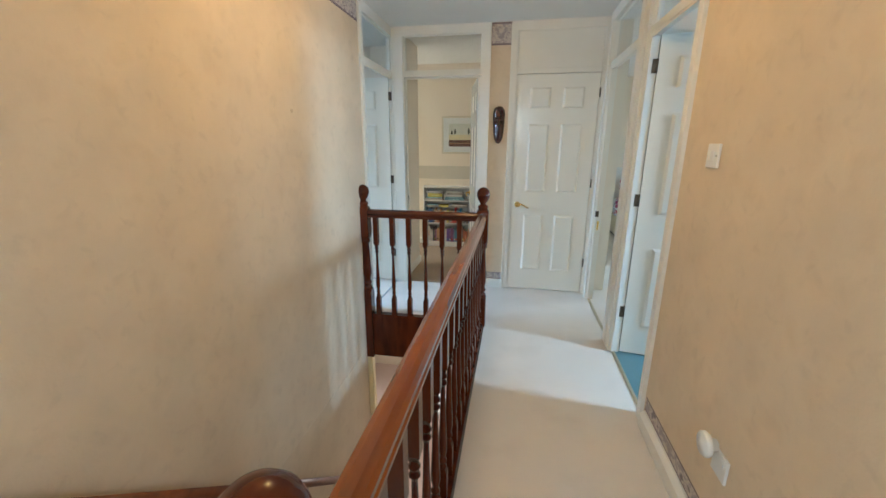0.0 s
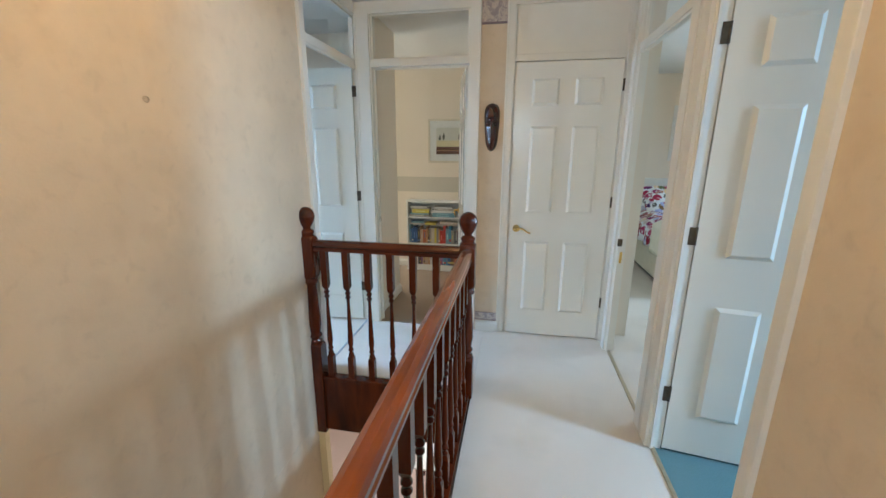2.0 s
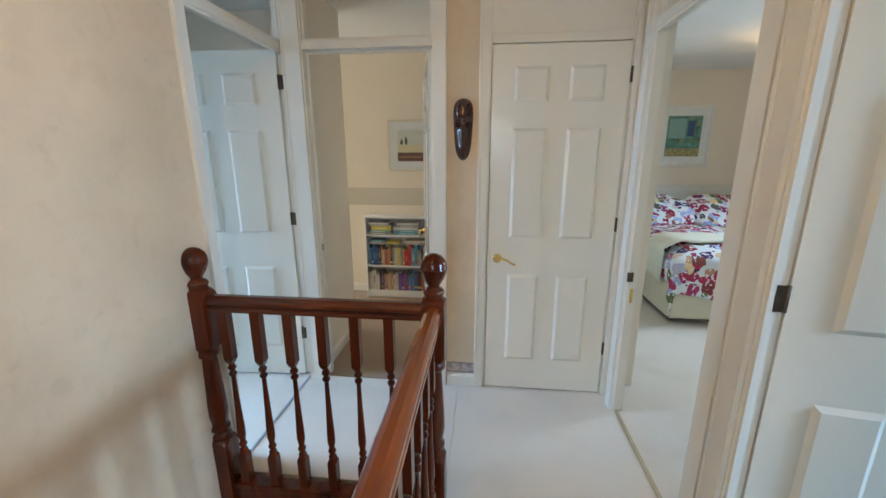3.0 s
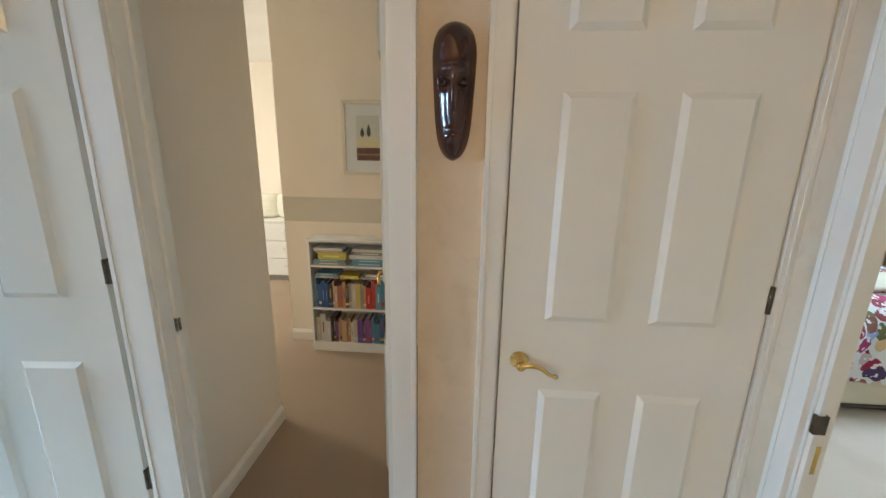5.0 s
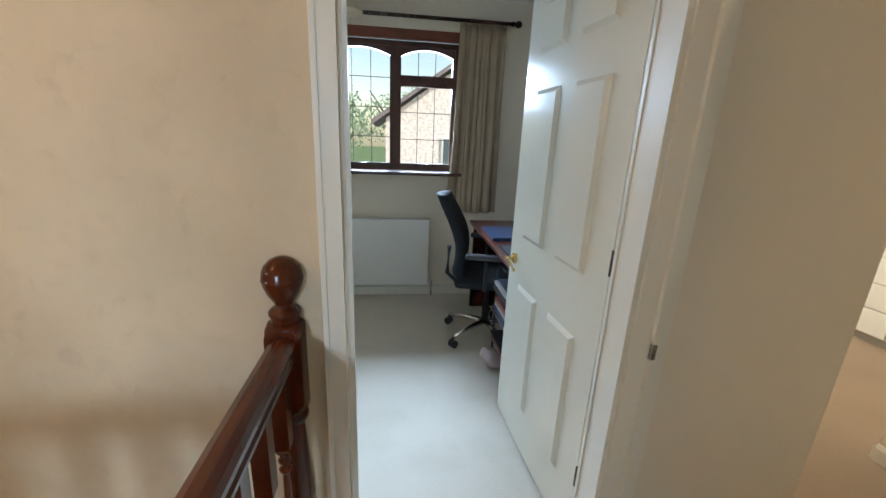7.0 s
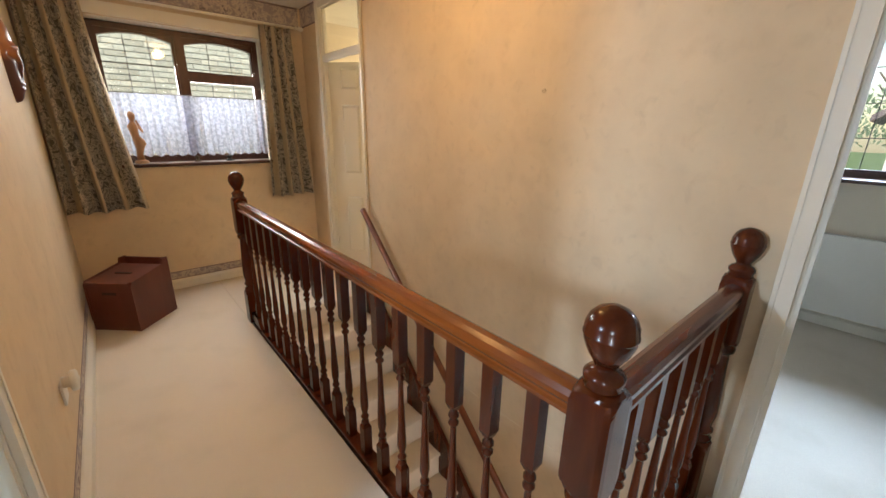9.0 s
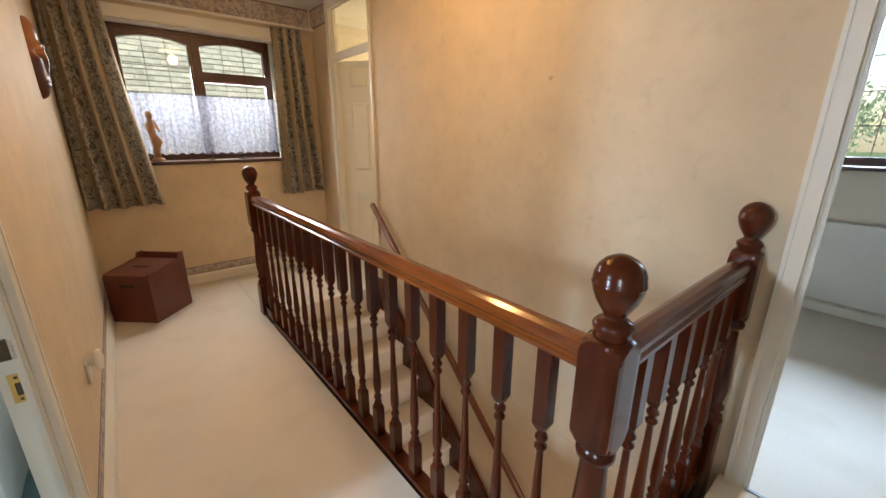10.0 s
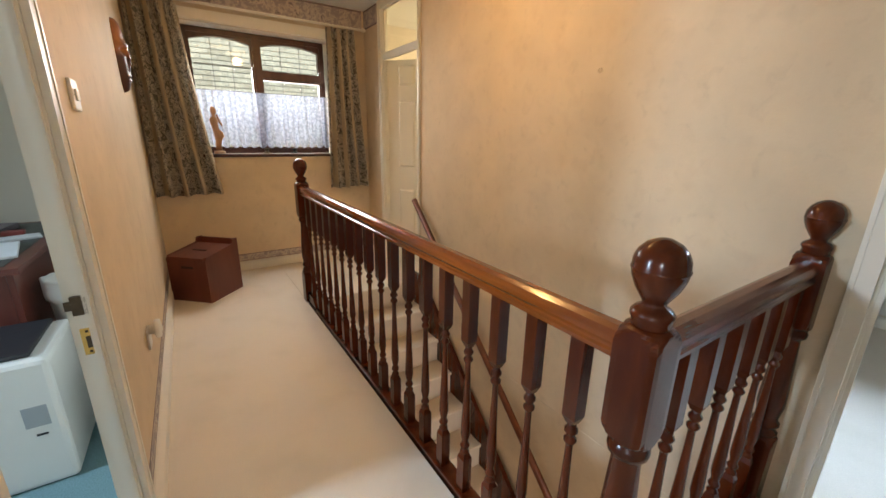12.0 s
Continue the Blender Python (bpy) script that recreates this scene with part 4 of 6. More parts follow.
def newel_mesh(low, ball=True):
    """Lower block, turned shaft and upper block, as three meshes."""
    h = 0.044
    dome = ((0.0, 0.0605), (0.008, 0.0590), (0.016, 0.0560), (0.024, 0.0510), (0.031, 0.0440), (0.035, 0.0385), (0.037, 0.0330))
    full = [(-z, r) for z, r in dome[::-1]]
    out = [turned_block(h, [(low, 0.07)] + [(0.213 + z, r) for z, r in dome]),
           turned_block(h, [(0.702 + z, r) for z, r in full] + [(0.886 + z, r) for z, r in dome])]
    bm = bmesh.new()
    lathe(bm, [(0.028, 0.240), (0.040, 0.250), (0.041, 0.262), (0.030, 0.272), (0.030, 0.280), (0.040, 0.290), (0.040, 0.300), (0.031, 0.312), (0.034, 0.33), (0.040, 0.37), (0.039, 0.42),
               (0.033, 0.54), (0.029, 0.620), (0.029, 0.628), (0.040, 0.636), (0.042, 0.648), (0.038, 0.660), (0.030, 0.668), (0.030, 0.672)], seg=20)
    return out[0], bm, out[1]


def finial_mesh():
    bm = bmesh.new()
    lathe(bm, [(0.034, 0.920), (0.036, 0.926), (0.034, 0.932), (0.0385, 0.940), (0.0385, 0.948), (0.032, 0.956), (0.022, 0.962), (0.021, 0.968), (0.026, 0.976), (0.038, 0.996), (0.0462, 1.018), (0.0478, 1.027), (0.0478, 1.029), (0.0494, 1.031), (0.0494, 1.034), (0.0480, 1.036),
               (0.047, 1.051), (0.041, 1.066), (0.029, 1.079), (0.013, 1.087), (0.002, 1.089)], seg=28)
    return bm


bal = thing("balustrade", (NX, CY, 0), "dark glossy mahogany balustrade with turned balusters round the stairwell", "balustrade")


def rel(x, y):
    return x - NX, y - CY


for x, y, low in ((NX, NY, -0.37), (BX, NY, -0.37), (NX, CY, -0.05)):
    lo, mid, up = newel_mesh(low)
    nw = part("newel_post", mid, MAHOG, bal, "turned newel between square blocks, with an egg finial")
    part("upper_block", up, MAHOG, nw), part("lower_block", lo, MAHOG, nw)
    nw.location = (*rel(x, y), 0)
    fn = part("finial", finial_mesh(), MAHOG, nw, smooth=True)
RAILP = [(-0.030, 0.838), (-0.030, 0.848), (-0.024, 0.853), (-0.024, 0.858), (-0.031, 0.868), (-0.031, 0.880), (-0.024, 0.892), (-0.010, 0.899),
         (0.010, 0.899), (0.024, 0.892), (0.031, 0.880), (0.031, 0.868), (0.024, 0.858), (0.024, 0.853), (0.030, 0.848), (0.030, 0.838)]
# the cross rail takes the darker, shaded copy of the rail wood
for a, b, m in (((NX, CY + 0.044), (NX, NY - 0.044), RAILW), ((BX + 0.044, NY), (NX - 0.044, NY), RAILX_SHADED)):
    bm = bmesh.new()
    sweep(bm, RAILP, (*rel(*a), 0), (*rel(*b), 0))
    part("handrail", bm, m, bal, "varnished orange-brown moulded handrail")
part("base_rail", boxes((-0.030, 0.030, 0.044, NY - CY - 0.044, 0.001, 0.026), bevel=0.004), MAHOG, bal)
part("base_rail", boxes((BX - NX + 0.044, -0.044, NY - CY - 0.030, NY - CY + 0.030, 0.001, 0.026), bevel=0.004), MAHOG, bal)
part("apron", boxes((BX - NX + 0.044, -0.044, NY - CY - 0.020, NY - CY + 0.018, -0.36, 0.0)), MAHOG, bal, "plain mahogany fascia under the balusters")
part("apron", boxes((-0.018, 0.018, 0.044, NY - CY - 0.044, -0.27, 0.0)), MAHOG, bal, "plain mahogany fascia under the balusters")
first = part("baluster", baluster_mesh(), MAHOG, bal)
spots = [(NX, CY + (NY - CY) * (i + 1) / 19) for i in range(18)] + [(BX + (NX - BX) * (i + 0.71) / 7.0, NY) for i in range(6)]
first.location = (*rel(*spots[0]), 0)
for s in spots[1:]:
    o = new("baluster", first.data)
    o.parent = bal
    o.location = (*rel(*s), 0)

# handrail on the stair wall
hr = thing("wall_handrail", (XW + 0.055, 0.255, 0.738), "mopstick handrail of varnished brown wood fixed to the papered stair wall", "handrail")
bm = bmesh.new()
S = -0.95
tube(bm, (0, 0, 0), (0, 2.6, 2.6 * S), 0.023, 14)
part("rail", bm, WALLRAIL, hr, smooth=True)
for y in (0.25, 1.25, 2.2):
    bm = bmesh.new()
    path_tube(bm, [(0, y, y * S - 0.02), (0, y, y * S - 0.05), (-0.02, y, y * S - 0.065), (-0.053, y, y * S - 0.065)], 0.007)
    part("bracket", bm, BRASS, hr, "brass bracket")


# ---- landing things ----
def shield(name, at, rz, w, h, depth, material, label, hole=False):
    """A long carved mask hung on a wall, as one plain shape: convex shield with a ridge. Local x along the wall, -y out of it."""
    ob = thing(name, at, label, "wall mask", rz=rz)
    bm = bmesh.new()
    nu, nv = 28, 64
    g = []
    for j in range(nv + 1):
        v = j / nv
        half = w / 2 * (math.sin(math.pi * min(1, (1 - v) * 0.80 + 0.14)) ** 0.55 if v < 1 else 0.35)
        half = w / 2 * max(0.05, (1 - abs(2 * v - 1) ** 5) ** 0.5 * (0.62 + 0.38 * v ** 0.7))
        r = []
        for i in range(nu + 1):
            u = -1 + 2 * i / nu
            y = -depth * (1 - abs(u) ** 2.4) * (1 - abs(2 * v - 1) ** 6) ** 0.5
            y -= 0.020 * math.exp(-(u / 0.16) ** 2) * math.exp(-((v - 0.48) / 0.17) ** 2)
            y -= 0.012 * math.exp(-((v - 0.66) / 0.035) ** 2) * (1 - u * u)
            y += 0.020 * math.exp(-((abs(u) - 0.45) / 0.22) ** 2) * math.exp(-((v - 0.57) / 0.035) ** 2)
            y -= 0.014 * math.exp(-((v - 0.20) / 0.045) ** 2) * math.exp(-(u / 0.4) ** 2)
            y += 0.020 * math.exp(-((v - 0.20) / 0.012) ** 2) * math.exp(-(u / 0.3) ** 2)
            r.append(bm.verts.new((u * half, min(y, -0.002), v * h)))
        g.append(r)
    for j in range(nv):
        for i in range(nu):
            bm.faces.new((g[j][i], g[j][i + 1], g[j + 1][i + 1], g[j + 1][i])).smooth = True
    rim = [v for v in g[0]] + [r[-1] for r in g[1:]] + [v for v in g[-1][-2::-1]] + [r[0] for r in g[-2:0:-1]]
    back = [bm.verts.new((v.co.x, -0.0005, v.co.z)) for v in rim]
    for k in range(len(rim)):
        bm.faces.new((rim[k], back[k], back[(k + 1) % len(rim)], rim[(k + 1) % len(rim)]))
    bmesh.ops.recalc_face_normals(bm, faces=bm.faces)
    part("carving", bm, material, ob)
    return ob


shield("wall_mask", (-0.200, YN, 1.398), 0, 0.118, 0.325, 0.040, CARVED, "dark glossy carved wooden mask hung beside the closet door")
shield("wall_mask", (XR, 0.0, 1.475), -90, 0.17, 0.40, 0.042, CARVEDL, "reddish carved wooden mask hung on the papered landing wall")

# light switch, socket with a plug-in and its cover
sw = thing("light_switch", (XR, 1.535, 1.35), "white plastic double light switch on the papered wall", "light switch", rz=-90)
part("plate", boxes((-0.043, 0.043, -0.010, -0.0005, -0.043, 0.043), bevel=0.003), PLASTIC, sw)
part("rocker", boxes((-0.020, -0.001, -0.016, -0.0095, -0.016, 0.016), bevel=0.002), PLASTIC, sw)
part("rocker", boxes((0.001, 0.020, -0.015, -0.0095, -0.016, 0.016), bevel=0.002), PLASTIC, sw)
for x in (-0.030, 0.030):
    bm = bmesh.new()
    tube(bm, (x, -0.0105, 0), (x, -0.0095, 0), 0.003)
    part("screw", bm, BRONZE, sw)
so = thing("wall_socket", (XR, 1.120, 0.375), "white plastic single wall socket above the baseboard", "wall socket", rz=-90)
part("plate", boxes((-0.043, 0.043, -0.010, -0.0005, -0.043, 0.043), bevel=0.003), PLASTIC, so)
part("rocker", boxes((0.015, 0.028, -0.014, -0.0095, 0.010, 0.030), bevel=0.002), PLASTIC, so)
pl = thing("night_light", (XR - 0.011, 1.150, 0.425), "round white plug-in night light in the wall socket", "night light", rz=-90)
bm = bmesh.new()
lathe(bm, [(0.020, 0), (0.022, 0.020), (0.038, 0.024), (0.042, 0.030), (0.042, 0.040), (0.038, 0.045), (0.016, 0.047), (0.014, 0.050), (0.003, 0.051)], seg=24)
for v in bm.verts:
    v.co = Vector((v.co.x, -v.co.z, v.co.y))
bmesh.ops.recalc_face_normals(bm, faces=bm.faces)
part("body", bm, PLASTIC, pl, smooth=True)

# wooden box with a hinged lid in the corner
bx = thing("wooden_box", (0.166, -0.388, 0), "red-brown stained wooden box with a lift-up lid, in the landing corner", "storage box", rz=-43)
# two shaped cheeks with a raised back, a sloping lid between
BXX = 0.335
for x in (0.0, BXX - 0.018):
    bm = bmesh.new()
    pr = [(0.0, 0.0), (0.69, 0.0), (0.69, 0.335), (0.66, 0.36), (0.12, 0.395), (0.10, 0.43), (0.0, 0.43)]
    va = [bm.verts.new((x, p[0] * 0.522, p[1])) for p in pr]
    vb = [bm.verts.new((x + 0.018, p[0] * 0.522, p[1])) for p in pr]
    for k in range(len(pr)):
        bm.faces.new((va[k], va[(k + 1) % len(pr)], vb[(k + 1) % len(pr)], vb[k]))
    bm.faces.new(va), bm.faces.new(vb[::-1])
    bmesh.ops.recalc_face_normals(bm, faces=bm.faces)
    part("side_panel", bm, BOXW, bx)
part("front_panel", boxes((0.019, BXX - 0.019, 0.342, 0.356, 0.0, 0.335)), BOXW, bx)
part("back_panel", boxes((0.019, BXX - 0.019, 0.0, 0.016, 0.0, 0.425)), BOXW, bx)
bm = bmesh.new()
va = [bm.verts.new(p) for p in ((0.0195, 0.055, 0.372), (BXX - 0.0195, 0.055, 0.372), (BXX - 0.0195, 0.364, 0.338), (0.0195, 0.364, 0.338))]
vb = [bm.verts.new((v.co.x, v.co.y, v.co.z + 0.018)) for v in va]
for k in range(4):
    bm.faces.new((va[k], va[(k + 1) % 4], vb[(k + 1) % 4], vb[k]))
bm.faces.new(va[::-1]), bm.faces.new(vb)
bmesh.ops.recalc_face_normals(bm, faces=bm.faces)
part("lid", bm, BOXW, bx)
bm = boxes((0.11, 0.225, 0.20, 0.222, 0.366, 0.378), bevel=0.002)
part("hand_slot", bm, plain((0.03, 0.01, 0.008)), bx, "dark hand slot in the lid")
part("hand_slot", boxes((BXX / 2 - 0.05, BXX / 2 + 0.05, 0.3555, 0.3575, 0.265, 0.285), bevel=0.001), plain((0.03, 0.01, 0.008)), bx, "dark hand slot in the front")

# carved figure on the sill, one plain shape
fg = thing("figurine", (0.165, YS - 0.045, 1.081), "pale carved wooden figurine standing on the window sill", "figurine")
bm = bmesh.new()
lathe(bm, [(0.045, 0.0), (0.047, 0.012), (0.040, 0.024), (0.024, 0.030)], seg=16)
prof = [(0.026, 0.0, 0.028), (0.022, 0.004, 0.07), (0.026, -0.004, 0.11), (0.040, -0.012, 0.15), (0.036, -0.006, 0.18), (0.024, 0.010, 0.21), (0.030, 0.014, 0.25), (0.034, 0.014, 0.285), (0.015, 0.012, 0.31), (0.013, 0.012, 0.32), (0.022, 0.010, 0.345), (0.024, 0.010, 0.365), (0.014, 0.012, 0.385), (0.003, 0.012, 0.39)]
rings = [[bm.verts.new((x + r * math.cos(a * math.pi / 6), 0.75 * r * math.sin(a * math.pi / 6), z)) for a in range(12)] for r, x, z in prof]
for a, b in zip(rings, rings[1:]):
    for k in range(12):
        bm.faces.new((a[k], a[(k + 1) % 12], b[(k + 1) % 12], b[k])).smooth = True
bm.faces.new(rings[0][::-1]), bm.faces.new(rings[-1])
path_tube(bm, [(-0.020, -0.02, 0.28), (-0.050, -0.03, 0.235), (-0.035, -0.045, 0.27), (-0.012, -0.03, 0.325)], [0.010, 0.009, 0.008, 0.007])
part("carving", bm, STATW, fg)
for x, r in ((-0.47, 0.035), (-0.22, 0.028)):
    o = thing("ornament", (x, YS - 0.05, 1.081), "small dark ornament on the window sill", "ornament")
    bm = bmesh.new()
    lathe(bm, [(r, 0), (r, 0.006), (r * 0.5, 0.014), (r * 0.45, 0.03), (r * 0.9, 0.036), (r * 0.2, 0.05)], seg=14)
    part("body", bm, BLACK if x < -0.4 else BRONZE, o, smooth=True)

# ceiling light of the landing
cl = thing("ceiling_light", (-0.38, 1.50, H), "round flush glass ceiling light, lit", "ceiling light")
bm = bmesh.new()
lathe(bm, [(0.10, -0.030), (0.13, -0.026), (0.14, -0.001)], seg=28)
part("base", bm, BRASS, cl, "brass ceiling plate", smooth=True)
bm = bmesh.new()
lathe(bm, [(0.01, -0.085), (0.06, -0.078), (0.10, -0.055), (0.118, -0.031)], seg=28)
dm = part("diffuser", bm, DOME, cl, "lit frosted glass", smooth=True)
dm.visible_shadow = False


# ---- pictures ----
def picture(at, rz, w, h, fr, mount, frame_mat, label, paint, fd=0.02, glazed=True):
    ob = thing("picture", at, label, "picture", rz=rz)
    part("frame", boxes((0, w, -fd, -0.001, 0, fr), (0, w, -fd, -0.001, h - fr, h), (0, fr, -fd, -0.001, fr, h - fr), (w - fr, w, -fd, -0.001, fr, h - fr), bevel=0.003), frame_mat, ob)
    part("mount", boxes((fr, w - fr, -0.008, -0.001, fr, h - fr)), plain((0.72, 0.74, 0.72)), ob, "pale mount board")
    paint(ob, fr + mount, fr + mount, w - 2 * (fr + mount), h - 2 * (fr + mount))
    if glazed:
        g = part("glazing", boxes((fr, w - fr, -0.013, -0.012, fr, h - fr)), GLASS, ob, "picture glass")
        g.visible_shadow = False
    return ob


def cypress_scene(ob, x, z, w, h):
    def bit(nm, x0, x1, z0, z1, c, lift):
        part(nm, boxes((x + x0 * w, x + x1 * w, -0.0095 - lift, -0.008, z + z0 * h, z + z1 * h)), plain(c), ob)
    bit("sky", 0, 1, 0.40, 1, (0.60, 0.62, 0.55), 0)
    bit("field", 0, 1, 0.28, 0.52, (0.66, 0.60, 0.38), 0.0003)
    bit("soil", 0, 1, 0.0, 0.285, (0.13, 0.055, 0.035), 0.0006)
    bit("furrow", 0, 1, 0.12, 0.15, (0.42, 0.24, 0.12), 0.0009)
    for cx, hh in ((0.10, 0.22), (0.21, 0.30), (0.66, 0.32), (0.86, 0.24)):
        bm = bmesh.new()
        X, Z = x + cx * w, z + 0.52 * h
        p = [(0, 0), (0.035, 0.25), (0.03, 0.6), (0, 1), (-0.03, 0.6), (-0.035, 0.25)]
        vs = [bm.verts.new((X + a * w, -0.0112, Z + b * hh * h)) for a, b in p]
        v2 = [bm.verts.new((v.co.x, -0.0085, v.co.z)) for v in vs]
        bm.faces.new(vs), bm.faces.new(v2[::-1])
        for k in range(6):
            bm.faces.new((vs[k], v2[k], v2[(k + 1) % 6], vs[(k + 1) % 6]))
        bmesh.ops.recalc_face_normals(bm, faces=bm.faces)
        part("cypress", bm, plain((0.06, 0.07, 0.05)), ob)


def garden_scene(ob, x, z, w, h):
    part("painting", boxes((x, x + w, -0.0095, -0.008, z, z + h)), mat("painted_green", (0.10, 0.24, 0.20), 0.5, 14, 0.5, stain=0.8, stain_scale=18, stain_color=(0.30, 0.30, 0.12)), ob)
    part("painted_wall", boxes((x + 0.02, x + w * 0.55, -0.0102, -0.0094, z + h * 0.45, z + h * 0.93)), plain((0.24, 0.40, 0.38)), ob)
    part("painted_window", boxes((x + w * 0.6, x + w * 0.8, -0.0102, -0.0094, z + h * 0.5, z + h * 0.88)), plain((0.05, 0.09, 0.20)), ob)
    part("painted_flowers", boxes((x, x + w, -0.0102, -0.0094, z, z + h * 0.2)), mat("painted_flowers", (0.30, 0.28, 0.10), 0.5, 60, 0.5, stain=0.9, stain_scale=50, stain_color=(0.5, 0.4, 0.3)), ob)


picture((-1.030, 5.30, 1.268), 0, 0.60, 0.487, 0.022, 0.075, plain((0.66, 0.60, 0.47), 0.35), "framed print of cypresses above a ploughed field", cypress_scene)
picture((2.02, 6.70, 1.28), 0, 0.64, 0.72, 0.035, 0.085, plain((0.75, 0.74, 0.70), 0.4), "white-framed green garden print above the bed", garden_scene, glazed=False)
tagged(part("trim_band", boxes((-1.488, -0.274, 5.297, 5.2995, 0.93, 1.105)), BAND), kind="structure")

# ---- bookcase and books ----
bc = thing("bookcase", (-1.258, 5.125, 0.004), "low white laminate bookcase packed with books, against the banded wall", "bookcase")
w, hh, dp = 0.70, 0.835, 0.170
part("side", boxes((0, 0.016, 0, dp, 0, hh - 0.018), bevel=0.001), WHITEC, bc)
part("side", boxes((w - 0.016, w, 0, dp, 0, hh - 0.018), bevel=0.001), WHITEC, bc)
part("top", boxes((-0.004, w + 0.004, -0.006, dp, hh - 0.018, hh), bevel=0.001), WHITEC, bc)
part("back", boxes((0.016, w - 0.016, dp - 0.006, dp, 0.07, hh - 0.018)), plain((0.55, 0.55, 0.52)), bc)
part("plinth", boxes((0.016, w - 0.016, 0.006, 0.02, 0.0, 0.068)), WHITEC, bc)
for z in (0.07, 0.335, 0.650):
    part("shelf", boxes((0.016, w - 0.016, 0.004, dp - 0.007, z - 0.015, z)), WHITEC, bc)
COL = [(0.03, 0.09, 0.25), (0.04, 0.12, 0.30), (0.30, 0.28, 0.24), (0.42, 0.13, 0.06), (0.50, 0.27, 0.12), (0.10, 0.06, 0.05), (0.55, 0.50, 0.40), (0.60, 0.50, 0.08), (0.48, 0.04, 0.03), (0.16, 0.30, 0.38),
       (0.62, 0.62, 0.58), (0.16, 0.08, 0.28), (0.06, 0.18, 0.16), (0.25, 0.10, 0.22), (0.08, 0.26, 0.42), (0.05, 0.05, 0.06), (0.55, 0.38, 0.25)]
PAGES = plain((0.68, 0.64, 0.54), 0.8)
COLOUR_WORD = ["navy blue", "dark blue", "stone grey", "rust red", "tan brown", "dark brown", "cream", "yellow", "bright red", "grey blue", "off-white", "deep purple", "dark green", "plum", "sky blue", "black", "light brown"]


TINT = [(0.62, 0.60, 0.52), (0.06, 0.05, 0.06), (0.55, 0.42, 0.12), (0.40, 0.06, 0.05), (0.60, 0.60, 0.60), (0.10, 0.16, 0.30)]


def book(x, z, t, h, d, ci, lean=0.0, flat=False, front=5.140):
    c = plain(tuple(round(0.95 * v, 3) for v in COL[ci]), 0.5)
    ob = thing("book", (x, front, z), COLOUR_WORD[ci] + (" book lying flat on a shelf of the white bookcase" if flat else " book standing upright on a shelf of the white bookcase"), "book", group="books in the bookcase")
    if lean:
        ob.rotation_euler = (0, radians(lean), 0)
    if flat:
        part("cover", boxes((0, h, 0, d, 0, 0.003), (0, h, 0, d, t - 0.003, t), (0, h, 0, 0.003, 0.003, t - 0.003)), c, ob)
        part("page_block", boxes((0.003, h - 0.003, 0.0035, d - 0.004, 0.003, t - 0.003)), PAGES, ob)
        part("title", boxes((h * 0.2, h * 0.75, -0.0008, 0.0, t * 0.35, t * 0.62)), plain(tuple(min(0.7, v * 2 + 0.12) for v in COL[ci])), ob)
    else:
        part("cover", boxes((0, 0.0025, 0, d, 0, h), (t - 0.0025, t, 0, d, 0, h), (0.0025, t - 0.0025, 0, 0.003, 0, h)), c, ob)
        part("page_block", boxes((0.0025, t - 0.0025, 0.0035, d - 0.004, 0.003, h - 0.004)), PAGES, ob)
        k = (x * 977 + z * 131) % 1
        if k < 0.68:
            part("title", boxes((t * (0.38 + 0.1 * k), t * 0.62, -0.0008, 0.0, h * (0.25 + 0.35 * k), h * (0.62 + 0.4 * k))), plain(TINT[int(k * 40) % len(TINT)] if k > 0.2 else tuple(min(0.7, v * 2 + 0.12) for v in COL[ci])), ob)
        if k > 0.45:
            part("band", boxes((0.0, t, -0.0006, 0.0, h * 0.12, h * (0.16 + 0.1 * k))), plain(TINT[int(k * 70) % len(TINT)]), ob)
    return ob


rb = random.Random(5)
X0 = -1.258 + 0.018
for zz, order, hmax in ((0.0745, [6, 10, 10, 15, 5, 13, 16, 4, 16, 4, 10, 6, 11, 11, 13, 11, 9, 14, 14, 1, 5, 3, 3, 5, 4, 15, 2, 6, 0, 10, 5], 0.215), (0.3395, [9, 0, 1, 0, 0, 15, 4, 16, 3, 4, 5, 2, 6, 7, 2, 4, 8, 8, 9, 14, 2, 15, 10, 5, 0, 6, 16, 2, 4, 10, 12], 0.215)):
    x = X0 + 0.006
    for k in order:
        t = rb.choice((0.012, 0.016, 0.020, 0.024, 0.030, 0.038))
        h = hmax * rb.choice((0.74, 0.80, 0.86, 0.92, 1.0)) * rb.uniform(0.97, 1.0)
        if x + t > X0 + 0.66:
            break
        book(x, zz, t, h, rb.uniform(0.11, 0.135), k, front=5.137 + rb.uniform(0, 0.012))
        x += t + 0.0008
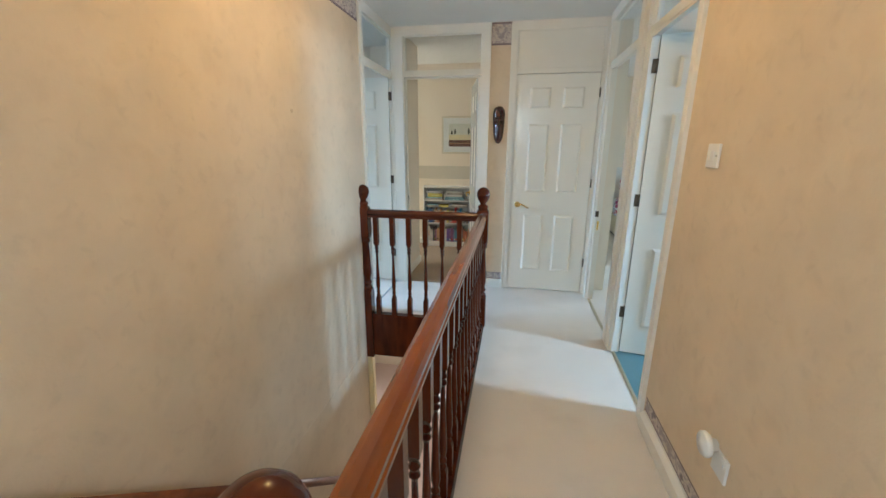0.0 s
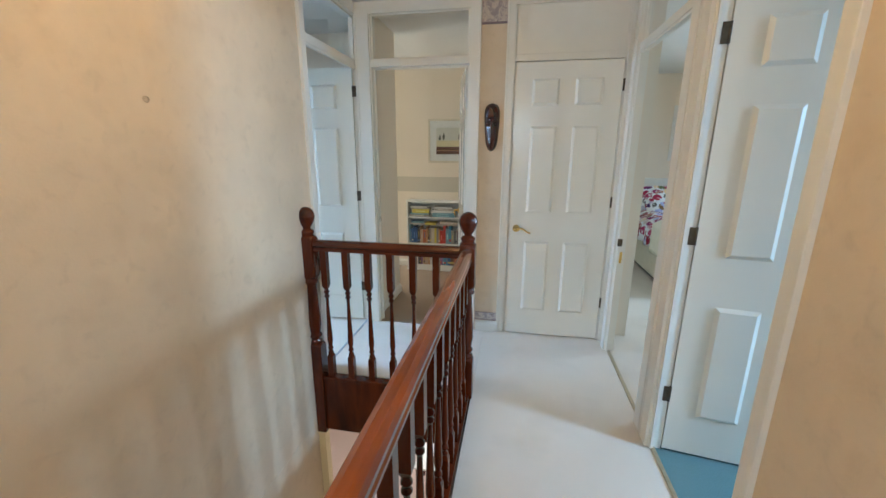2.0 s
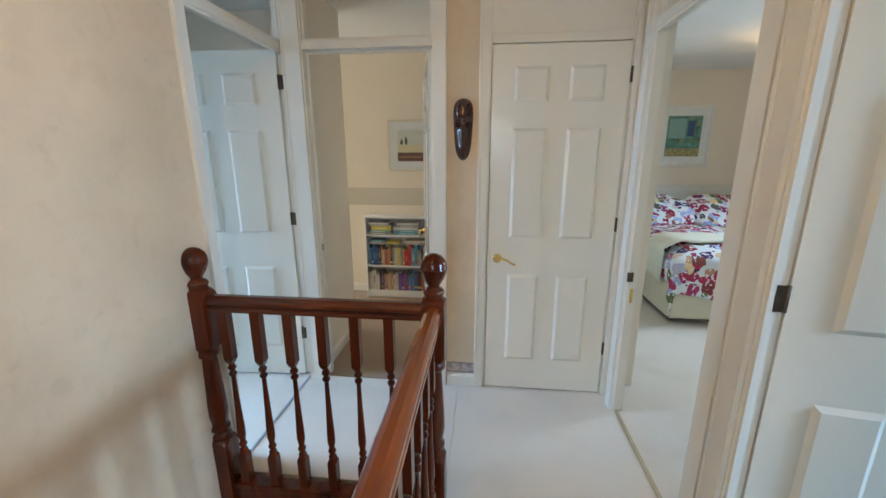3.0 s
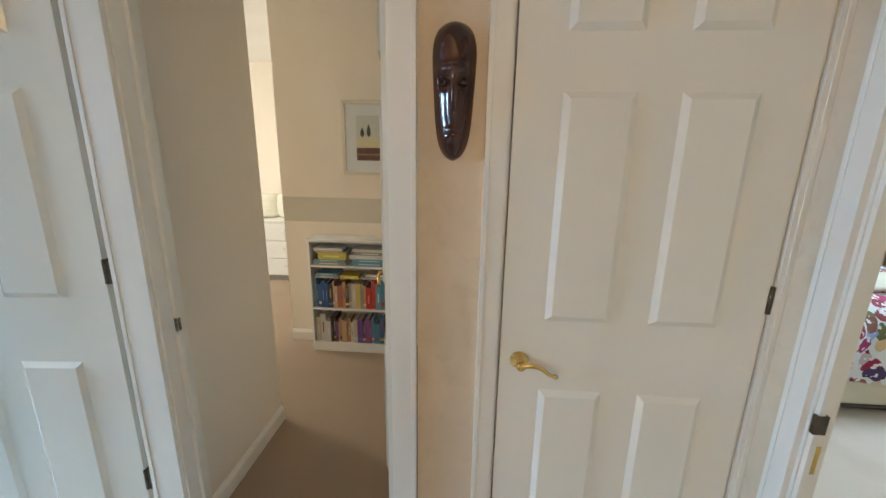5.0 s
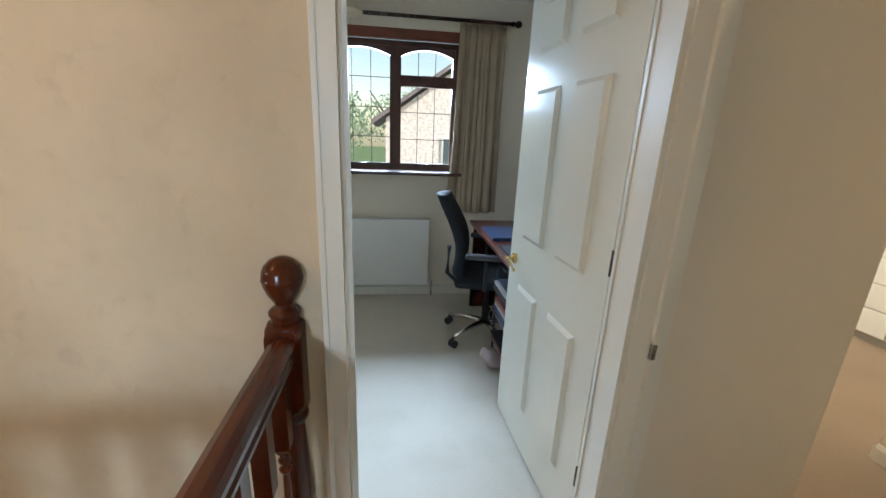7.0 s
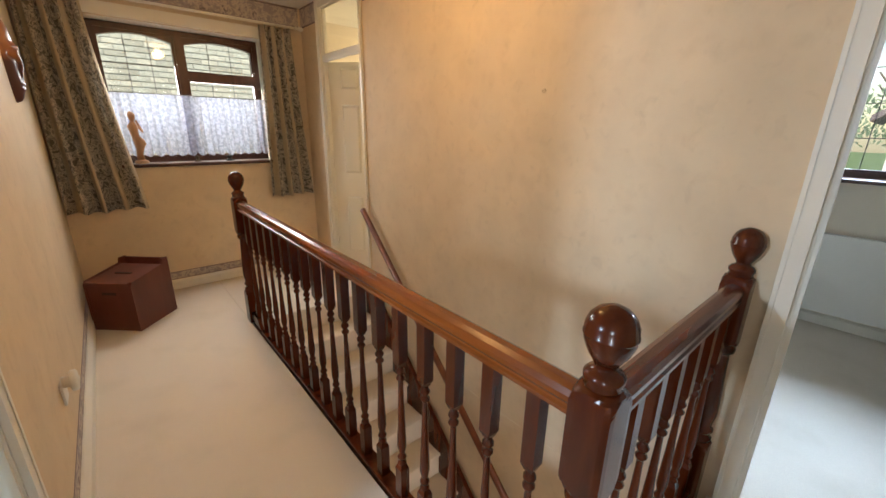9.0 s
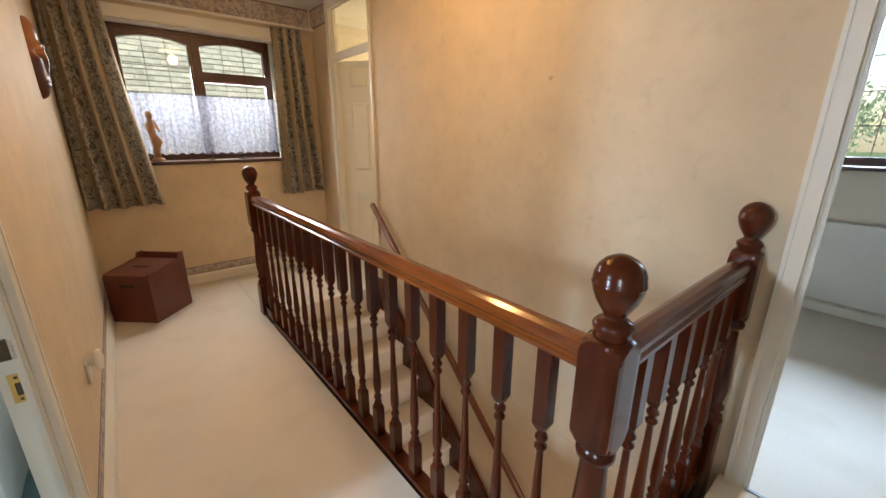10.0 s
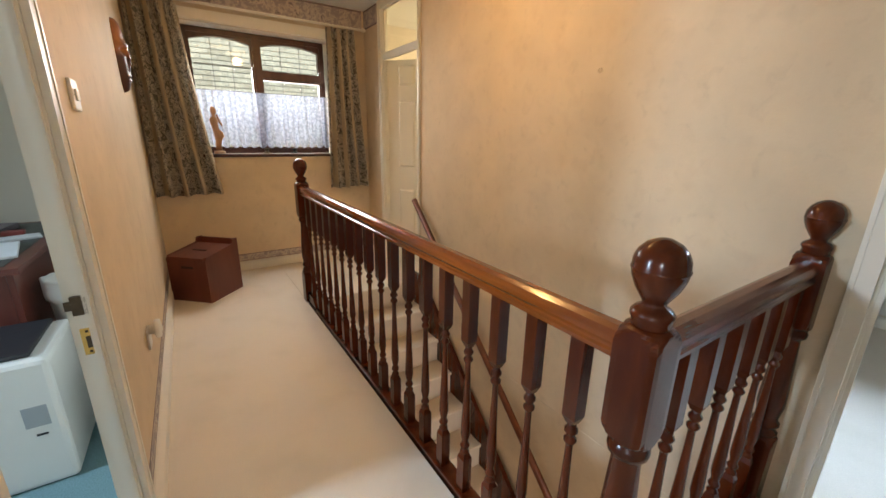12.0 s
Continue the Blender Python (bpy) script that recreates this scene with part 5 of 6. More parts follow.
# flat stacks on the second row and on the top shelf
for x, z, t, l, k in ((X0 + 0.02, 0.558, 0.020, 0.17, 2), (X0 + 0.03, 0.5785, 0.016, 0.15, 9), (X0 + 0.20, 0.558, 0.024, 0.13, 7), (X0 + 0.36, 0.558, 0.018, 0.24, 2), (X0 + 0.38, 0.5765, 0.020, 0.20, 6),
                      (X0 + 0.01, 0.6545, 0.022, 0.24, 2), (X0 + 0.02, 0.677, 0.018, 0.22, 9), (X0 + 0.05, 0.6955, 0.046, 0.20, 7), (X0 + 0.03, 0.742, 0.014, 0.22, 2), (X0 + 0.02, 0.7565, 0.018, 0.20, 10),
                      (X0 + 0.28, 0.6545, 0.026, 0.27, 9), (X0 + 0.29, 0.681, 0.022, 0.25, 9), (X0 + 0.27, 0.7035, 0.028, 0.25, 10), (X0 + 0.31, 0.732, 0.022, 0.22, 2), (X0 + 0.30, 0.7545, 0.020, 0.22, 10)):
    book(x, z, t, l, 0.13, k, flat=True)
orn = thing("ornament", (X0 + 0.60, 5.19, 0.6545), "small glass and silver ornament on the bookcase shelf", "ornament")
bm = bmesh.new()
lathe(bm, [(0.02, 0), (0.022, 0.004), (0.006, 0.012), (0.006, 0.03), (0.024, 0.045), (0.026, 0.06), (0.010, 0.075)], seg=14)
part("body", bm, CHROME, orn, smooth=True)

# ---- main bedroom: chest of drawers ----
ch = thing("chest_of_drawers", (-2.95, 6.62, 0.004), "cream three-drawer chest with chrome handles", "chest of drawers")
part("body", boxes((0, 1.1, 0.018, 0.44, 0.06, 0.66)), WHITEC, ch)
part("plinth", boxes((0.01, 1.09, 0.04, 0.42, 0, 0.06)), plain((0.35, 0.33, 0.28)), ch)
part("top", boxes((-0.01, 1.11, 0, 0.45, 0.66, 0.685), bevel=0.003), WHITEC, ch)
for k in range(3):
    z = 0.07 + k * 0.197
    for xx in (0.005, 0.555):
        dr = part("drawer", boxes((xx, xx + 0.54, 0.0, 0.0175, z, z + 0.187), bevel=0.002), WHITEC, ch)
        for hx in (xx + 0.27,):
            bm = bmesh.new()
            path_tube(bm, [(hx - 0.05, 0.0, z + 0.11), (hx - 0.048, -0.02, z + 0.11), (hx + 0.048, -0.02, z + 0.11), (hx + 0.05, 0.0, z + 0.11)], 0.005)
            part("handle", bm, CHROME, dr, "chrome bow handle")
for x, r in ((-2.42, 0.13), (-2.15, 0.12)):
    cu = thing("cushion", (x, 6.80, 0.69), "cream cushion propped on the chest of drawers", "cushion", group="cushions on the chest")
    bm = bmesh.new()
    ellipsoid(bm, (0, 0, 0.14), (0.17, 0.06, 0.14))
    for v in bm.verts:
        v.co.x = math.copysign(abs(v.co.x / 0.17) ** 0.6 * 0.17, v.co.x)
        v.co.z = 0.14 + math.copysign(abs((v.co.z - 0.14) / 0.14) ** 0.6 * 0.14, v.co.z - 0.14)
    part("cover", bm, CREAMTHROW, cu, smooth=True)

# ---- office ----
wu = window_unit("window_2", (-3.60, 2.50, 0), 90, 1.06, 1.10, 2.085, 0.548, 1.80, (3, 0.245), "dark brown stained timber window with arched heads and leaded panes", arch=0.05)
tagged(part("window_reveal", boxes((-3.60, -3.552, 2.505, 3.575, 2.087, 2.158)), WINRED), kind="structure")
tagged(part("window_board", boxes((-3.60, -3.49, 2.49, 3.59, 1.082, 1.098), bevel=0.004), plain((0.16, 0.06, 0.05), 0.3)), kind="structure")
rod("curtain_rod", (-3.465, 2.14, 2.222), (-3.465, 3.925, 2.222), 0.014, CARVED, "dark wooden curtain pole with turned finials above the office window", wall_dir=(-1, 0))
curtain("curtain", (-3.54, 3.0), 90, -0.55, -0.80, -0.48, -0.82, 0.78, 2.205, 4, 0.030, TANCURT, "plain beige curtain, drawn back, at the office window", "office window curtains").rotation_euler = (0, 0, radians(-90))
curtain("curtain", (-3.54, 3.0), 90, -0.53, -0.885, -0.50, -0.905, 0.775, 2.205, 4, 0.032, TANCURT, "plain beige curtain, drawn back, hanging by the office desk", "office window curtains").rotation_euler = (0, 0, radians(-90))

rd = thing("radiator", (-3.545, 2.66, 0.115), "white panel radiator under the office window", "radiator", rz=90)
bm = bmesh.new()
box(bm, 0, 0.68, -0.075, -0.062, 0, 0.58, bevel=0.004)
part("panel", bm, PLASTIC, rd)
part("grille", boxes((0.0, 0.68, -0.078, -0.02, 0.575, 0.588), bevel=0.002), PLASTIC, rd)
for x in (0.0, 0.676):
    part("end_cap", boxes((x, x + 0.004, -0.075, -0.02, 0.01, 0.575)), PLASTIC, rd)
for x in (0.1, 0.55):
    part("bracket", boxes((x, x + 0.03, -0.062, -0.001, 0.05, 0.5)), PLASTIC, rd)
for x in (-0.035, 0.715):
    bm = bmesh.new()
    path_tube(bm, [(x, -0.045, -0.11), (x, -0.045, 0.03), (0.0 if x < 0 else 0.68, -0.045, 0.03)], 0.0075)
    if x < 0:
        lathe(bm, [(0.016, 0.025), (0.02, 0.035), (0.02, 0.075), (0.015, 0.085)], cx=x, cy=-0.045, seg=14)
    part("valve", bm, PLASTIC if x < 0 else CHROME, rd)

# desk and its load
dk = thing("office_desk", (-3.30, 3.655, 0), "dark red-brown wooden desk against the office wall", "desk")
part("desktop", boxes((0, 1.35, 0, 0.60, 0.715, 0.742), bevel=0.003), wood("desk_red", (0.10, 0.025, 0.015), (0.22, 0.055, 0.03), 0.3, 0.3, (2, 20, 20)), dk)
part("side_panel", boxes((0.02, 0.045, 0.03, 0.58, 0, 0.715)), CARVED, dk)
part("side_panel", boxes((1.305, 1.33, 0.03, 0.58, 0, 0.715)), CARVED, dk)
part("back_panel", boxes((0.045, 1.305, 0.55, 0.57, 0.25, 0.715)), CARVED, dk)
part("upstand", boxes((0, 1.35, 0.575, 0.60, 0.7425, 0.80)), CARVED, dk)
lt = thing("laptop", (-2.80, 3.80, 0.743), "dark blue closed laptop on the red-brown desk", "laptop")
part("body", boxes((-0.17, 0.17, -0.12, 0.12, 0, 0.018), bevel=0.004), plain((0.03, 0.05, 0.12), 0.3), lt)
part("lid", boxes((-0.17, 0.17, -0.12, 0.12, 0.019, 0.025), bevel=0.002), plain((0.04, 0.08, 0.20), 0.3), lt)
ms = thing("folder", (-2.42, 3.79, 0.743), "dark paper folder lying on the red-brown desk", "folder")
part("cover", boxes((-0.10, 0.12, -0.1, 0.14, 0, 0.01)), plain((0.04, 0.04, 0.05)), ms)
rk = thing("paper_rack", (-2.49, 3.69, 0), "black metal rack stacked with papers and boxes, beside the desk", "paper rack")
bm = bmesh.new()
for x in (0.01, 0.30):
    for y in (0.0, 0.30):
        tube(bm, (x, y, 0.0), (x, y, 0.66), 0.007)
part("upright", bm, BLACK, rk)
for z in (0.12, 0.30, 0.48, 0.64):
    bm = bmesh.new()
    for a, b in (((0.01, 0, z), (0.30, 0, z)), ((0.01, 0.3, z), (0.30, 0.3, z)), ((0.01, 0, z), (0.01, 0.3, z)), ((0.30, 0, z), (0.30, 0.3, z))):
        tube(bm, a, b, 0.004, 6)
    box(bm, 0.01, 0.30, 0, 0.3, z - 0.002, z)
    part("tray", bm, BLACK, rk)
rr_ = random.Random(9)
for z0, n_ in ((0.121, 4), (0.301, 5), (0.481, 4)):
    z = z0
    for k in range(n_):
        t = rr_.uniform(0.01, 0.035)
        pb = thing("magazine", (-2.49 + 0.02 + rr_.uniform(0, 0.02), 3.69 - rr_.uniform(0, 0.03), z), "magazine in the pile on the black rack", "magazine", group="magazines on the rack")
        part("cover", boxes((0, 0.25, 0, 0.27, 0, t), bevel=0.001), plain(rr_.choice([(0.5, 0.5, 0.48), (0.1, 0.12, 0.2), (0.35, 0.1, 0.1), (0.06, 0.06, 0.07), (0.6, 0.6, 0.62)])), pb)
        z += t + 0.0006
pb = thing("carrier_bag", (-2.40, 3.665, 0), "crumpled pale pink bag on the carpet under the rack", "bag")
bm = bmesh.new()
ellipsoid(bm, (0, 0, 0.04), (0.11, 0.07, 0.04), 22, 12)
for v in bm.verts:
    v.co += Vector(noise.noise_vector(v.co * 14)) * 0.02
    v.co.z = max(0.001, v.co.z)
part("sheet", bm, plain((0.55, 0.42, 0.42), 0.4), pb)

# office chair
oc = thing("office_chair", (-2.76, 3.70, 0), "black fabric office swivel chair on a five-star chrome base", "office chair", rz=-14)
for k in range(5):
    a = 2 * math.pi * k / 5 + radians(-115)
    e = Vector((0.30 * math.cos(a), 0.30 * math.sin(a), 0))
    bm = bmesh.new()
    path_tube(bm, [(0, 0, 0.115), (e.x * 0.5, e.y * 0.5, 0.105), (e.x, e.y, 0.075)], [0.020, 0.017, 0.012])
    part("base_arm", bm, CHROME, oc, "chrome base arm")
    bm = bmesh.new()
    q = Vector((-math.sin(a), math.cos(a), 0))
    for s in (-1, 1):
        tube(bm, e + q * 0.006 * s + Vector((0, 0, 0.027)), e + q * 0.024 * s + Vector((0, 0, 0.027)), 0.027, 14)
    tube(bm, e + Vector((0, 0, 0.03)), e + Vector((0, 0, 0.078)), 0.007)
    part("castor", bm, BLACK, oc)
bm = bmesh.new()
tube(bm, (0, 0, 0.10), (0, 0, 0.27), 0.026, 14), tube(bm, (0, 0, 0.27), (0, 0, 0.40), 0.016, 12)
part("gas_lift", bm, BLACK, oc)
part("mechanism", boxes((-0.09, 0.09, -0.12, 0.12, 0.385, 0.425), bevel=0.008), BLACK, oc)
bm = bmesh.new()
box(bm, -0.24, 0.24, -0.22, 0.24, 0.43, 0.50, bevel=0.03)
for v in bm.verts:
    if v.co.z > 0.46:
        v.co.z += 0.02 * math.cos(v.co.x * 6) - 0.02 * (v.co.y > 0.2)
part("seat", bm, FABRIC, oc, smooth=True)
bm = bmesh.new()
g = []
for j in range(13):
    v = j / 12
    half = 0.21 * (1 - 0.25 * v ** 3) * (0.85 + 0.15 * math.sin(math.pi * v))
    yy = -0.235 + 0.035 * math.sin(v * math.pi * 1.3) - 0.10 * v ** 1.5
    g.append((half, yy, 0.50 + 0.52 * v))
for s, off in ((1, 0.035), (-1, -0.02)):
    rows2 = [[bm.verts.new((h_ * u, y_ + off + 0.03 * u * u, z_)) for u in (-1, -0.6, -0.2, 0.2, 0.6, 1)] for h_, y_, z_ in g]
    for a, b in zip(rows2, rows2[1:]):
        for k in range(5):
            f = (a[k], a[k + 1], b[k + 1], b[k])
            bm.faces.new(f if s < 0 else f[::-1])
bmesh.ops.bridge_loops(bm, edges=[e for e in bm.edges if e.is_boundary])
bmesh.ops.recalc_face_normals(bm, faces=bm.faces)
part("backrest", bm, FABRIC, oc, smooth=True)
bm = bmesh.new()
path_tube(bm, [(0, -0.08, 0.40), (0, -0.22, 0.40), (0, -0.29, 0.46), (0, -0.28, 0.66)], 0.016)
part("back_bar", bm, BLACK, oc)
for s in (-1, 1):
    bm = bmesh.new()
    path_tube(bm, [(0.16 * s, -0.02, 0.43), (0.27 * s, -0.02, 0.45), (0.285 * s, -0.02, 0.66)], 0.011)
    box(bm, 0.285 * s - 0.035, 0.285 * s + 0.035, -0.15, 0.13, 0.66, 0.69, bevel=0.012)
    part("armrest", bm, BLACK, oc)
hp = thing("pendant_lamp", (-3.22, 2.70, H), "unlit pendant lamp with a pale conical shade", "pendant lamp")
bm = bmesh.new()
lathe(bm, [(0.045, -0.02), (0.045, -0.001)], seg=16), tube(bm, (0, 0, -0.14), (0, 0, -0.02), 0.003)
part("cord", bm, PLASTIC, hp)
bm = bmesh.new()
lathe(bm, [(0.13, -0.25), (0.132, -0.245), (0.06, -0.14)], seg=24)
part("shade", bm, plain((0.60, 0.50, 0.36)), hp, smooth=True)

# ---- east bedroom ----
wb = window_unit("window_3", (3.70, 5.64, 0), -90, 1.48, 1.02, 2.09, 0.74, 1.78, (3, 0.22), "dark brown stained timber window with leaded panes")
curtain("curtain", (3.585, 5.9), 90, -0.28, 0.22, -0.34, 0.24, 0.83, 2.24, 5, 0.035, GREENCURT, "sage green satin curtain, drawn back, at the bedroom window", "bedroom window curtains")
bed = thing("bed", (1.535, 4.76, 0), "cream divan bed with a white headboard, under a floral duvet", "bed")
BW, BL = 1.50, 1.88
part("divan_base", boxes((0, BW, 0, BL, 0.035, 0.36), bevel=0.025), BEDBASE, bed)
part("piping", boxes((0.004, BW - 0.004, -0.004, BL, 0.028, 0.044), bevel=0.003), plain((0.10, 0.09, 0.07)), bed, "dark bottom piping")
part("headboard", boxes((0, BW, BL - 0.012, BL + 0.045, 0.10, 1.05), bevel=0.02), plain((0.72, 0.71, 0.66)), bed)
part("mattress", boxes((0.005, BW - 0.005, 0.005, BL - 0.02, 0.362, 0.57), bevel=0.04), plain((0.78, 0.77, 0.72), 0.9), bed)


def blanket(name, x0, x1, y0, y1, ztop, drop_side, drop_front, material, puff, parent, label="", seed=1):
    """A cover over the bed that hangs down over its sides and foot, with a rolled edge and wrinkles."""
    bm = bmesh.new()
    nx, ny = 40, 44
    g = []
    wl, wf = (x1 - x0), (y1 - y0)
    for j in range(ny + 1):
        r = []
        s = -drop_front + (wf + drop_front) * j / ny
        for i in range(nx + 1):
            q = -drop_side + (wl + 2 * drop_side) * i / nx
            x, y, z = x0 + q, y0 + s, ztop
            if q < 0:
                x, z = x0 - 0.03 * min(1, -q / 0.05), z + q
            if q > wl:
                x, z = x1 + 0.03 * min(1, (q - wl) / 0.05), z - (q - wl)
            if s < 0:
                y, z = y0 - 0.03 * min(1, -s / 0.05), z + s
            nn = noise.noise(Vector((q * 3.5, s * 3.5, seed)))
            n2 = noise.noise(Vector((q * 9, s * 9, seed + 5)))
            edge = min(1, max(0, min(q, wl - q, s) / 0.12))
            z += (puff * edge + 0.02 * nn + 0.008 * n2) if q >= 0 and q <= wl and s >= 0 else 0.012 * nn
            if q < 0 or q > wl:
                x += 0.018 * math.sin(s * 17 + 3 * nn)
            if s < 0:
                y += 0.018 * math.sin(q * 15 + 3 * nn)
                z += 0.05 * math.sin(q * 4 + seed) * (-s / max(0.01, drop_front))
            z = max(z, 0.06)
            r.append(bm.verts.new((x, y, z)))
        g.append(r)
    for j in range(ny):
        for i in range(nx):
            bm.faces.new((g[j][i], g[j][i + 1], g[j + 1][i + 1], g[j + 1][i])).smooth = True
    o = part(name, bm, material, parent, label)
    md = o.modifiers.new("thick", 'SOLIDIFY')
    md.thickness, md.offset = 0.012, 1
    return o


dv = thing("duvet", (1.535, 4.76, 0), "white duvet printed with crimson and purple flowers, spread over the bed", "duvet")
blanket("cover", 0.0, BW, 0.0, BL - 0.35, 0.585, 0.22, 0.34, FLORAL, 0.07, dv, seed=2)
tw = thing("throw", (1.535, 4.76, 0), "cream throw folded across the foot of the bed", "throw")
bm = bmesh.new()
g = []
for j in range(11):
    r = []
    for i in range(41):
        q = -0.28 + (BW + 0.56) * i / 40
        x, z = q, 0.690
        if q < 0.04:
            x, z = -0.045, 0.640 + (q - 0.04) * 0.95
        if q > BW - 0.04:
            x, z = BW + 0.045, 0.640 - (q - BW + 0.04) * 0.95
        y = 0.14 + 0.36 * j / 10
        z += 0.012 * noise.noise(Vector((q * 6, y * 6, 4)))
        r.append(bm.verts.new((x, y, z)))
    g.append(r)
for a, b in zip(g, g[1:]):
    for k in range(40):
        bm.faces.new((a[k], a[k + 1], b[k + 1], b[k])).smooth = True
o = part("cloth", bm, CREAMTHROW, tw)
md = o.modifiers.new("thick", 'SOLIDIFY')
md.thickness, md.offset = 0.022, 1
for x, y, z, tilt in ((0.38, 1.66, 0.70, 52), (1.12, 1.66, 0.70, 52), (0.45, 1.46, 0.68, 40), (1.08, 1.44, 0.68, 38)):
    pw = thing("pillow", (1.535 + x, 4.76 + y, z), "plump pillow in a white floral case, propped at the bed head", "pillow", group="pillows on the bed")
    bm = bmesh.new()
    ellipsoid(bm, (0, 0, 0), (0.34, 0.24, 0.10), 22, 14)
    for v in bm.verts:
        v.co.x = math.copysign(abs(v.co.x / 0.34) ** 0.55 * 0.34, v.co.x)
        v.co.y = math.copysign(abs(v.co.y / 0.24) ** 0.6 * 0.24, v.co.y)
        v.co.z += 0.015 * noise.noise(v.co * 7)
    for v in bm.verts:
        v.co.z += 0.09
    bmesh.ops.rotate(bm, cent=(0, 0, 0), matrix=Euler((radians(tilt), 0, 0)).to_matrix(), verts=bm.verts)
    part("case", bm, FLORAL, pw, smooth=True)
bt = thing("bedside_table", (3.10, 6.18, 0), "cream rounded bedside table beside the bed", "bedside table")
part("body", boxes((0, 0.44, 0.02, 0.46, 0.0, 0.66), bevel=0.03), WHITEC, bt)
part("top", boxes((-0.015, 0.455, 0.0, 0.47, 0.66, 0.69), bevel=0.012), WHITEC, bt)
part("drawer", boxes((0.03, 0.41, 0.010, 0.0195, 0.45, 0.62), bevel=0.002), WHITEC, bt)
lp = thing("reading_lamp", (3.20, 6.42, 0.69), "chrome reading lamp with a long thin arm on the bedside table", "reading lamp")
bm = bmesh.new()
lathe(bm, [(0.06, 0), (0.06, 0.012), (0.01, 0.02)], seg=20)
part("base", bm, CHROME, lp, smooth=True)
bm = bmesh.new()
path_tube(bm, [(0, 0, 0.015), (-0.12, -0.02, 0.36), (0.12, -0.1, 0.46), (0.22, -0.14, 0.46)], 0.006)
part("arm", bm, CHROME, lp)
bm = bmesh.new()
path_tube(bm, [(0.20, -0.13, 0.47), (0.25, -0.15, 0.44), (0.29, -0.165, 0.38)], [0.014, 0.028, 0.04])
part("shade", bm, CHROME, lp)
bw = thing("bowl", (3.30, 6.32, 0.69), "dark wooden bowl of trinkets on the bedside table", "bowl")
bm = bmesh.new()
lathe(bm, [(0.03, 0), (0.06, 0.02), (0.09, 0.05), (0.085, 0.05), (0.05, 0.025)], seg=18)
part("body", bm, CARVED, bw, smooth=True)

cd = thing("chandelier", (2.40, 5.18, H), "lit three-arm ceiling light with frosted cup shades", "chandelier")
bm = bmesh.new()
lathe(bm, [(0.02, -0.05), (0.045, -0.03), (0.065, -0.001)], seg=20)
part("ceiling_rose", bm, CHROME, cd, smooth=True)
bm = bmesh.new()
lathe(bm, [(0.002, -0.40), (0.014, -0.385), (0.008, -0.36), (0.020, -0.33), (0.010, -0.30), (0.007, -0.05)], seg=14)
part("stem", bm, CHROME, cd, smooth=True)
for k in range(3):
    a = 2 * math.pi * k / 3 + 0.3
    c, s = math.cos(a), math.sin(a)
    bm = bmesh.new()
    path_tube(bm, [(0.01 * c, 0.01 * s, -0.34), (0.08 * c, 0.08 * s, -0.36), (0.12 * c, 0.12 * s, -0.32), (0.14 * c, 0.14 * s, -0.27)], 0.006)
    part("arm", bm, CHROME, cd)
    bm = bmesh.new()
    lathe(bm, [(0.016, -0.275), (0.026, -0.265), (0.045, -0.20), (0.062, -0.165), (0.059, -0.165), (0.040, -0.205)], cx=0.14 * c, cy=0.14 * s, seg=14)
    sh = part("shade", bm, SHADE, cd, "lit frosted glass shade", smooth=True)
    sh.visible_shadow = False

# ---- study ----
ds = thing("study_desk", (1.02, 0.02, 0), "mahogany desk with a dark leather writing surface, strewn with papers", "desk")
part("desktop", boxes((0, 1.5, 0, 1.06, 0.722, 0.748), bevel=0.004), BOXW, ds)
part("writing_surface", boxes((0.05, 1.45, 0.05, 1.01, 0.7485, 0.7500)), LEATHER, ds, "dark green-grey leather inlay")
part("side_panel", boxes((0.03, 0.05, 0.04, 1.02, 0, 0.721)), BOXW, ds)
part("side_panel", boxes((1.45, 1.47, 0.04, 1.02, 0, 0.721)), BOXW, ds)
part("front_panel", boxes((0.051, 1.449, 1.0, 1.02, 0.10, 0.721)), BOXW, ds)
part("moulding", boxes((0.051, 1.449, 1.0205, 1.028, 0.42, 0.435), bevel=0.002), BOXW, ds)
for x, y, w_, d_, t, c, a, nm, lb in ((1.12, 0.62, 0.22, 0.30, 0.012, (0.72, 0.73, 0.74), 12, "papers", "loose white papers on the dark desk"), (1.22, 0.20, 0.36, 0.25, 0.03, (0.12, 0.10, 0.11), -6, "laptop", "closed dark laptop on the desk"),
                                      (1.16, 0.36, 0.20, 0.06, 0.02, (0.25, 0.05, 0.04), 8, "pencil_case", "dark red case on the desk"), (1.35, 0.80, 0.16, 0.10, 0.015, (0.75, 0.76, 0.78), 30, "notepad", "white notepad on the desk"), (1.09, 0.45, 0.14, 0.09, 0.012, (0.6, 0.6, 0.6), 18, "notepad", "pale notepad beside the laptop")):
    o = thing(nm, (x, y, 0.7505), lb, nm.replace("_", " "), rz=a)
    part("body", boxes((0, w_, 0, d_, 0, t), bevel=0.002), plain(c), o)
pr = thing("printer", (0.925, 1.02, 0), "white floor-standing printer cabinet with a black top, on teal carpet", "printer", rz=0)
part("body", boxes((0, 0.42, 0, 0.375, 0.0, 0.500), bevel=0.018), PLASTIC, pr)
part("lid", boxes((0.05, 0.40, 0.02, 0.34, 0.5005, 0.517), bevel=0.006), BLACK, pr, "black lid")
part("label_plate", boxes((0.035, 0.100, 0.3752, 0.3765, 0.25, 0.33)), GREYP, pr, "grey printed plate")
part("slot", boxes((0.050, 0.080, 0.3752, 0.3765, 0.212, 0.220)), BLACK, pr, "black slot")
bn = thing("waste_bin", (0.90, 0.86, 0), "white plastic waste bin with a bag over its rim", "waste bin")
bm = bmesh.new()
